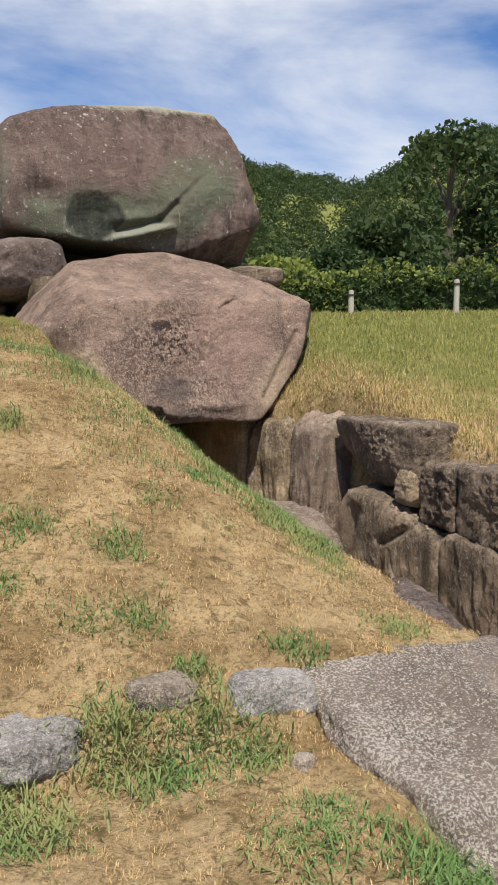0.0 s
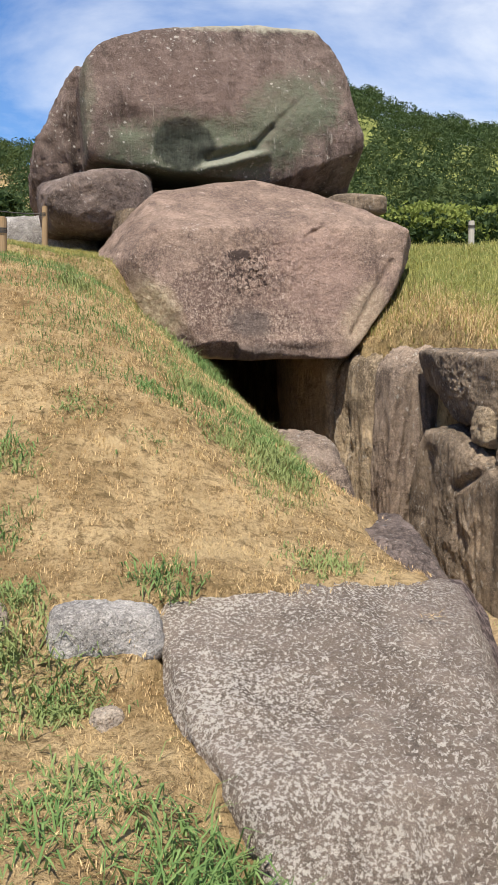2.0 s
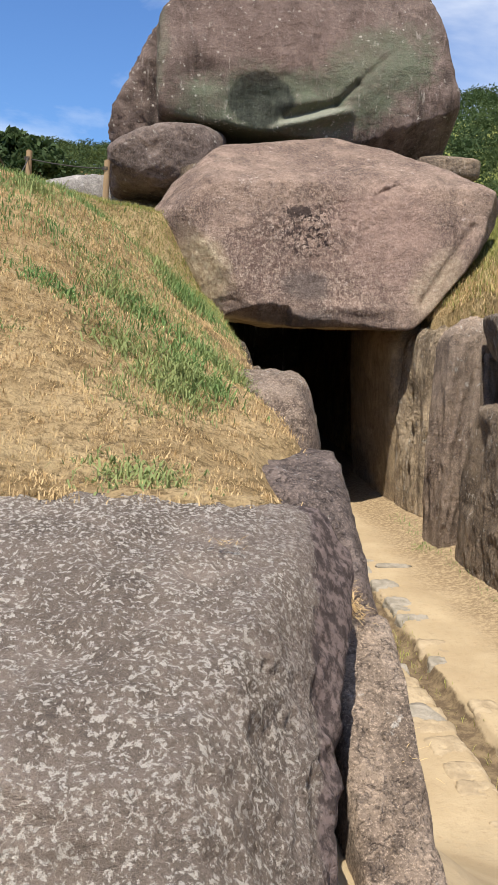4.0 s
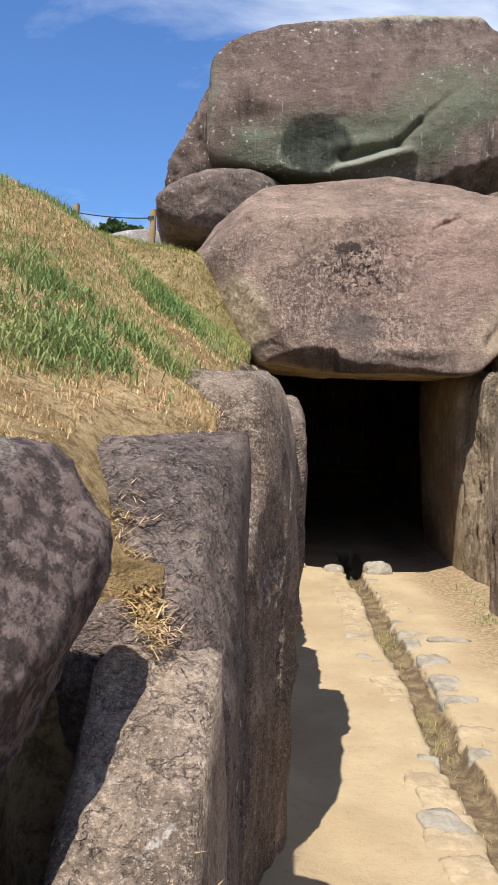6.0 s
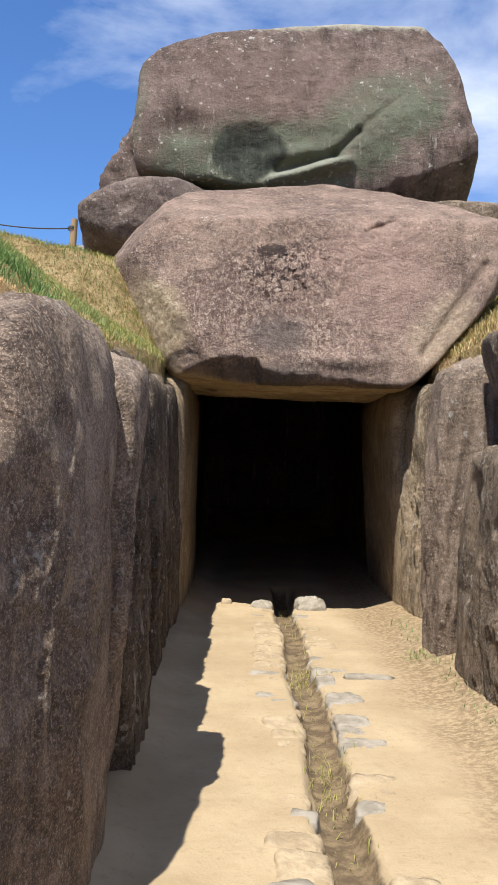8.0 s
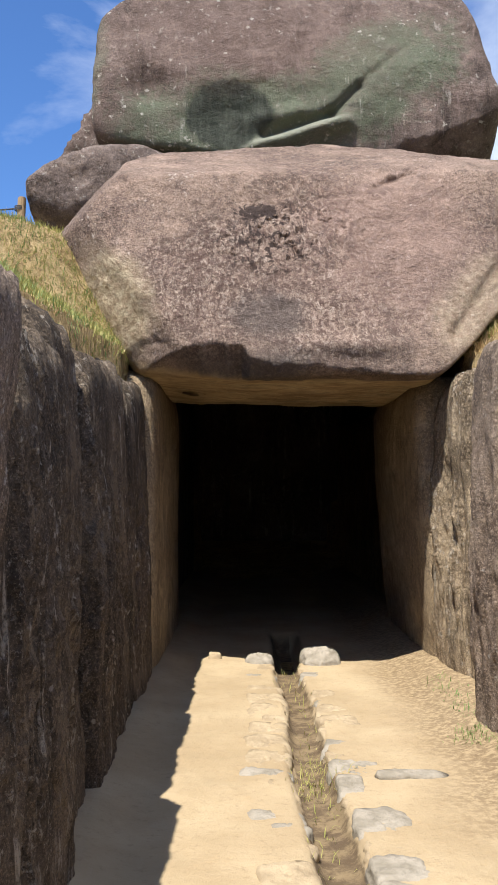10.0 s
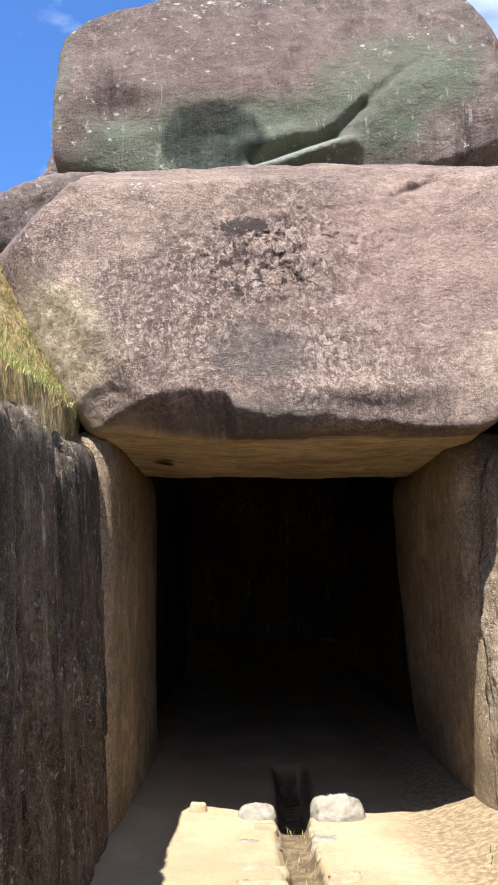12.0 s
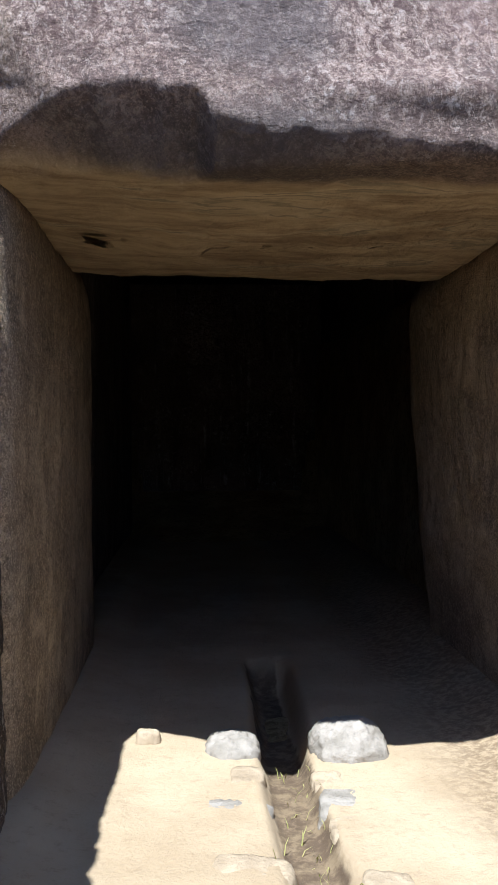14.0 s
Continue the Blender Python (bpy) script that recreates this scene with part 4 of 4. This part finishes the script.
def patchy(f, lo, hi, off=0.0):
    def keep(x, y, r):
        v = np.array([noise.noise(Vector((a * f + off, b * f, off))) for a, b in zip(x, y)])
        return r.uniform(0, 1, len(x)) < step(lo, hi, v)
    return keep


def not_wall(x, y, r=None):
    return (x < 3.46) & ~((x > 1.95) & (y < 3.66) & (y > 2.3)) & ~((x > 3.12) & (y < 4.9)) & ~((x > 3.0) & (y > 12.9))


r0 = np.random.default_rng(3)
p1 = scatter(-0.8, 3.45, 3.3, 8.0, 58000, 1, lambda x, y, r: not_wall(x, y) & patchy(9.0, -0.3, 0.2, 2.0)(x, y, r))
p2 = scatter(-0.8, 3.45, 8.0, 15.5, 13000, 2, lambda x, y, r: not_wall(x, y))
p3 = scatter(-0.8, 2.6, 1.2, 3.4, 22000, 4, lambda x, y, r: not_wall(x, y) & patchy(9.0, -0.25, 0.2, 2.0)(x, y, r))
straw = clumped(np.concatenate([p1, p2, p3]), 33, 4)
blades("dry_grass", "short dry straw-coloured grass covering the bank", STRAW_BLADE, straw, r0.uniform(0.01, 0.036, len(straw)), 0.002, 1.4, 11, 0.3)
g1 = scatter(-0.8, 3.45, 3.3, 12.8, 110000, 5, lambda x, y, r: not_wall(x, y) & patchy(1.3, 0.3 - 0.7 * step(4.4, 6.5, y) * step(0.2, 2.2, x), 0.7 - 0.35 * step(4.4, 6.5, y), 3.0)(x, y, r))
g2 = scatter(-0.8, 2.6, 1.2, 3.45, 34000, 6, lambda x, y, r: not_wall(x, y) & patchy(1.3, 0.0, 0.35, 8.0)(x, y, r))
short = np.concatenate([g1, g2])
blades("short_grass", "patches of short green grass among the straw", GREEN_BLADE, short, r0.uniform(0.025, 0.075, len(short)), 0.0026, 1.35, 12)

g3 = scatter(0.6, 3.44, 8.5, 15.6, 50000, 19, lambda x, y, r: not_wall(x, y) & (r.uniform(0, 1, len(x)) < step(7.5, 11.5, y)))
blades("bank_grass", "yellow-green grass on the top of the bank", FIELD_BLADE, g3, r0.uniform(0.03, 0.09, len(g3)), 0.003, 1.2, 20)

TUFTS = [(2.02, 3.75, .16, 1), (1.45, 3.7, .12, .7), (0.97, 3.42, .2, 1.2), (1.14, 3.38, .2, 1), (1.42, 3.42, .18, 1), (1.62, 3.36, .16, .9),
         (1.58, 3.25, .12, .6), (1.6, 2.72, .2, .8), (2.0, 2.52, .2, 1.6), (1.85, 2.4, .2, 1.5), (0.95, 4.97, .22, .8), (1.41, 4.69, .2, .8),
         (1.05, 4.06, .25, .7), (1.34, 4.11, .18, .5), (0.74, 4.42, .2, .7), (0.5, 3.3, .22, 1.1), (0.6, 3.05, .22, 1), (1.4, 2.6, .25, .8),
         (1.2, 3.3, .25, .9), (1.81, 5.19, .16, .6), (2.19, 4.94, .16, .5), (2.84, 5.06, .18, .7), (2.26, 5.55, .2, .6), (3.05, 6.25, .2, 1.1),
         (2.94, 5.3, .18, 1), (2.86, 5.64, .22, 1.1), (2.97, 5.35, .2, 1.1), (3.16, 6.12, .18, 1.0), (3.0, 8.1, .25, 1.3), (2.9, 7.6, .2, 1.1),
         (2.6, 5.27, .2, .7), (2.66, 6.3, .25, .9), (2.81, 8.4, .25, 1.2), (2.0, 8.7, .2, 1.2), (1.95, 7.4, .2, 1), (2.55, 6.0, .2, .9),
         (2.24, 8.4, .2, .9), (3.1, 9.5, .3, 1), (2.9, 10.8, .3, .9), (3.05, 11.8, .3, 1), (2.72, 3.94, .2, .5), (1.07, 6.2, .2, .8)]
tr = np.random.default_rng(21)
tp, thh = [], []
for x, y, rad, hh in TUFTS:
    n = int(1500 * rad)
    px, py = x + tr.normal(0, rad * 0.48, n), y + tr.normal(0, rad * 0.48, n)
    ok = (px < 3.4) & ~((px > 1.97) & (py < 3.64) & (py > 2.62))
    px, py = px[ok], py[ok]
    tp.append(np.stack([px, py, ground_height(px, py)], 1))
    thh.append(tr.uniform(0.05, 0.15, len(px)) * hh)
tp, thh = np.concatenate(tp), np.concatenate(thh)
blades("grass_tufts", "lush green grass tufts on the dry bank", GREEN_BLADE, tp, thh, 0.0036, 1.75, 22, 0.9, (0.35, 1.0))

f1 = scatter(6.3, 15.5, 5.0, 15.6, 95000, 7, lambda x, y, r: ~((x < 6.42) & (y < 10.4)))
blades("field_grass", "yellow-green grass of the field above the wall", FIELD_BLADE, f1, r0.uniform(0.04, 0.13, len(f1)), 0.0045, 1.0, 13)
f2 = scatter(6.1, 8.5, 6.0, 13.0, 26000, 8, lambda x, y, r: ~((x < 6.38) & (y < 10.4)) & (r.uniform(0, 1, len(x)) < step(8.0, 6.5, x + 0.35 * (y - 10.5) * (y > 10.5))))
blades("dry_grass", "dry straw hanging over the edge of the wall", STRAW_BLADE, f2, r0.uniform(0.05, 0.16, len(f2)), 0.004, 1.4, 14)
f3 = scatter(15.5, 26.0, 8.0, 22.0, 30000, 9)
blades("field_grass", "yellow-green grass of the field above the wall", FIELD_BLADE, f3, r0.uniform(0.08, 0.2, len(f3)), 0.01, 1.0, 15)

# straw caught between the stones, and weeds in the drain
sr = np.random.default_rng(5)
n = 520
f = sr.uniform(0, 1, n)
sx = np.concatenate([3.31 + 0.1 * f + sr.normal(0, 0.018, n), sr.normal(2.95, 0.03, 20), sr.normal(3.46, 0.03, 26), 3.27 + sr.normal(0, 0.035, 260)])
sy = np.concatenate([4.1 - 0.26 * f + sr.normal(0, 0.014, n), sr.normal(3.38, 0.025, 20), sr.normal(3.45, 0.05, 26), 4.17 + sr.normal(0, 0.05, 260)])
sz = np.concatenate([1.83 - 0.48 * (4.44 - sy[:n]) + sr.uniform(0, 0.02, n), np.full(20, 1.895), 1.29 + 0.6 * (sy[n + 20:n + 46] - 3.45), 1.83 - 0.48 * (4.44 - sy[n + 46:]) + sr.uniform(0.0, 0.04, 260)])
blades("loose_straw", "loose dry straw caught between the stones", STRAW_BLADE, np.stack([sx, sy, sz], 1), sr.uniform(0.02, 0.055, len(sx)), 0.0015, 2.3, 16, -0.33, (0.7, 1.15))
wy = np.concatenate([sr.uniform(4.8, 13.4, 260), sr.normal(10.2, 0.25, 160), sr.normal(8.0, 0.3, 160)])
wx = 4.75 + sr.normal(0, 0.06, len(wy))
blades("drain_weeds", "thin weeds and straw lying in the drain", FIELD_BLADE, np.stack([wx, wy, floor_height(wx, wy)], 1), sr.uniform(0.03, 0.1, len(wy)), 0.0025, 1.4, 17)
ex = np.concatenate([sr.normal(5.84, 0.05, 500), sr.normal(5.75, 0.07, 160)])
ey = np.concatenate([sr.uniform(7.0, 12.4, 500), sr.normal(10.75, 0.12, 160)])
blades("edge_weeds", "green weeds along the foot of the wall", GREEN_BLADE, np.stack([ex, ey, floor_height(ex, ey)], 1), sr.uniform(0.02, 0.07, len(ex)), 0.003, 1.5, 18)


# ---- trees, hedge and wooded hills ----
def leaf_cloud(centres, radii, count, size, rng, squash=0.8):
    """Small tilted leaf clusters over the lumps of a crown."""
    per = np.maximum(8, (count * radii ** 2 / np.sum(radii ** 2)).astype(int))
    pos = []
    for c, rr, m in zip(centres, radii, per):
        d = rng.normal(size=(m, 3))
        d /= np.linalg.norm(d, axis=1)[:, None]
        d[:, 2] = np.where(d[:, 2] < -0.3, -d[:, 2], d[:, 2])
        pos.append(c + d * (rr * rng.uniform(0.62, 1.08, m))[:, None] * np.array([1, 1, squash]))
    p = np.concatenate(pos)
    n = len(p)
    a = rng.normal(size=(n, 3))
    a /= np.linalg.norm(a, axis=1)[:, None]
    b = np.cross(a, rng.normal(size=(n, 3)))
    b /= np.linalg.norm(b, axis=1)[:, None]
    s = (size * rng.uniform(0.6, 1.4, n))[:, None]
    v = np.stack([p - a * s, p + b * s * 0.55, p + a * s, p - b * s * 0.55], 1).reshape(-1, 3)
    k = np.arange(n) * 4
    return v, np.stack([k, k + 1, k + 2, k + 3], 1)


def limb(bm, a, b, r1, r2, seg=8):
    a, b = Vector(a), Vector(b)
    m = Matrix.Translation((a + b) / 2) @ (b - a).to_track_quat("Z", "Y").to_matrix().to_4x4()
    bmesh.ops.create_cone(bm, segments=seg, radius1=r1, radius2=r2, depth=(b - a).length, cap_ends=False, matrix=m)


def tree(label, x, y, h, spread, leaves, size, material, seed, low=0.25):
    rng = np.random.default_rng(seed)
    z = on_ground(x, y)
    ob = new("tree")
    ob.location = (x, y, z)
    bm = bmesh.new()
    limb(bm, (0, 0, -0.3), (0.1, 0, h * 0.35), 0.035 * h, 0.025 * h)
    limb(bm, (0.1, 0, h * 0.34), (0, 0.1, h * 0.8), 0.025 * h, 0.006 * h)
    lumps, rad = [], []
    for k in range(36):
        f = rng.uniform(low, 0.93)
        ang = rng.uniform(0, 2 * np.pi)
        reach = spread * math.sin(math.pi * min(0.95, 0.25 + 0.72 * f)) * rng.uniform(0.45, 0.95)
        c = (reach * math.cos(ang), reach * math.sin(ang), h * f)
        if k < 12:
            limb(bm, (0.05, 0.05, h * f * 0.72), c, 0.01 * h, 0.003 * h, 6)
        lumps.append(c)
        rad.append(rng.uniform(0.24, 0.4) * spread)
    part("trunk", bm, BARK, ob)
    v, f = leaf_cloud(np.array(lumps), np.array(rad), leaves, size, rng)
    crown = mesh_object("crown", v + np.array([x, y, z]), f, material, ob, (x, y, z), smooth=False)
    return tagged(ob, label, "tree")


def polar(az, dist):
    return dist * math.sin(radians(az)), dist * math.cos(radians(az))


for az, dist, h, spread, mat, lab in ((37.2, 62, 15.2, 5.6, LEAF_DARK, "tall dark broadleaf tree behind the hedge"), (41.5, 66, 13.5, 5.5, LEAF_DARK, "tall dark broadleaf tree behind the hedge"),
                                      (33.0, 66, 9.2, 4.2, LEAF_DARK, "dark green broadleaf tree at the foot of the hill"), (31.0, 58, 6.6, 3.6, LEAF_DARK, "dark green broadleaf tree at the foot of the hill"),
                                      (26.6, 50, 5.0, 3.4, LEAF_LIGHT, "yellow-green bushy tree beyond the hedge"), 
                                      (29.2, 46, 3.6, 2.6, LEAF_LIGHT, "yellow-green bushy tree beyond the hedge"), (35.0, 48, 4.0, 3.0, LEAF_DARK, "low dark tree beyond the hedge"),
                                      (-10.6, 58, 10.8, 3.6, LEAF_DARK, "dark tree showing over the bank"), (-8.0, 62, 10.4, 3.0, LEAF_HILL, "dark tree showing over the bank"),
                                      (-6.0, 64, 11.0, 2.6, LEAF_DARK, "dark tree showing over the bank"), (-4.2, 60, 9.6, 3.0, LEAF_HILL, "dark tree showing over the bank"),
                                      (-13.5, 60, 10.0, 3.4, LEAF_HILL, "dark tree showing over the bank"), (0.5, 66, 8.0, 3.4, LEAF_HILL, "dark tree showing over the bank")):
    x, y = polar(az, dist)
    tree(lab, x, y, h, spread, 6400, 0.24, mat, int(az * 10) + 900, 0.1)

# clipped hedge beyond the field
hr = np.random.default_rng(31)
hedge = new("hedge")
ha, hb = Vector((8.6, 24.2, 0)), Vector((25.0, 15.5, 0))
hedge.location = (ha.x, ha.y, on_ground(ha.x, ha.y))
for nm, count, lo, hi, mat, size in (("dark_foliage", 15000, 0.0, 1.3, LEAF_DARK, 0.07), ("shoot_layer", 7000, 1.0, 1.5, LEAF_LIGHT, 0.06)):
    f = hr.uniform(0, 1, count)
    cx = ha.x + (hb.x - ha.x) * f + hr.uniform(-0.5, 0.5, count)
    cy = ha.y + (hb.y - ha.y) * f + hr.uniform(-0.5, 0.5, count)
    lift = 0.12 * np.sin(f * 43) + 0.08 * np.sin(f * 97 + 1)
    cz = ground_height(cx, cy) + hr.uniform(lo, hi, count) + lift
    v, q = leaf_cloud(np.stack([cx, cy, cz], 1)[::8], np.full(len(cx[::8]), 0.12), count, size, hr)
    mesh_object(nm, v, q, mat, hedge, tuple(hedge.location), smooth=False)
tagged(hedge, "long clipped green hedge along the far edge of the field", "hedge")

# woods on the hills, too many trees to count
wr = np.random.default_rng(77)
nw = 3600
wa = radians(1) * wr.uniform(-24, 52, nw)
wd = 75 + 245 * wr.uniform(0, 1, nw) ** 0.8
wx, wy = wd * np.sin(wa), wd * np.cos(wa)
wz = ground_height(wx, wy)
wrad = wr.uniform(1.7, 3.6, nw)
for nm, sel, mat in (("woods", np.arange(nw) % 3 != 0, LEAF_HILL), ("woods", np.arange(nw) % 3 == 0, LEAF_DARK)):
    v, q = leaf_cloud(np.stack([wx, wy, wz + wrad * 0.9 + 1.0], 1)[sel], wrad[sel], int(130 * sel.sum()), 0.5, wr, 1.1)
    q = q[:, :3]
    tagged(mesh_object(nm, v, q, mat, smooth=False), "dense green woods covering the hillside", "woods", kind="stuff")

# a utility pole and small signs far off
pole = new("utility_pole")
px, py = polar(30.2, 75)
pole.location = (px, py, on_ground(px, py))
bm = bmesh.new()
limb(bm, (0, 0, -0.3), (0, 0, 8.6), 0.16, 0.1, 10)
part("shaft", bm, CONCRETE, pole)
bm = bmesh.new()
limb(bm, (-0.6, 0.3, 7.9), (0.6, -0.3, 7.9), 0.05, 0.05, 6)
part("crossarm", bm, STEEL, pole)
bm = bmesh.new()
bmesh.ops.create_cone(bm, segments=12, radius1=0.2, radius2=0.2, depth=0.6, cap_ends=True, matrix=Matrix.Translation((0.25, -0.1, 7.4)))
part("transformer", bm, STEEL, pole)
tagged(pole, "grey concrete utility pole in front of the woods", "utility pole")
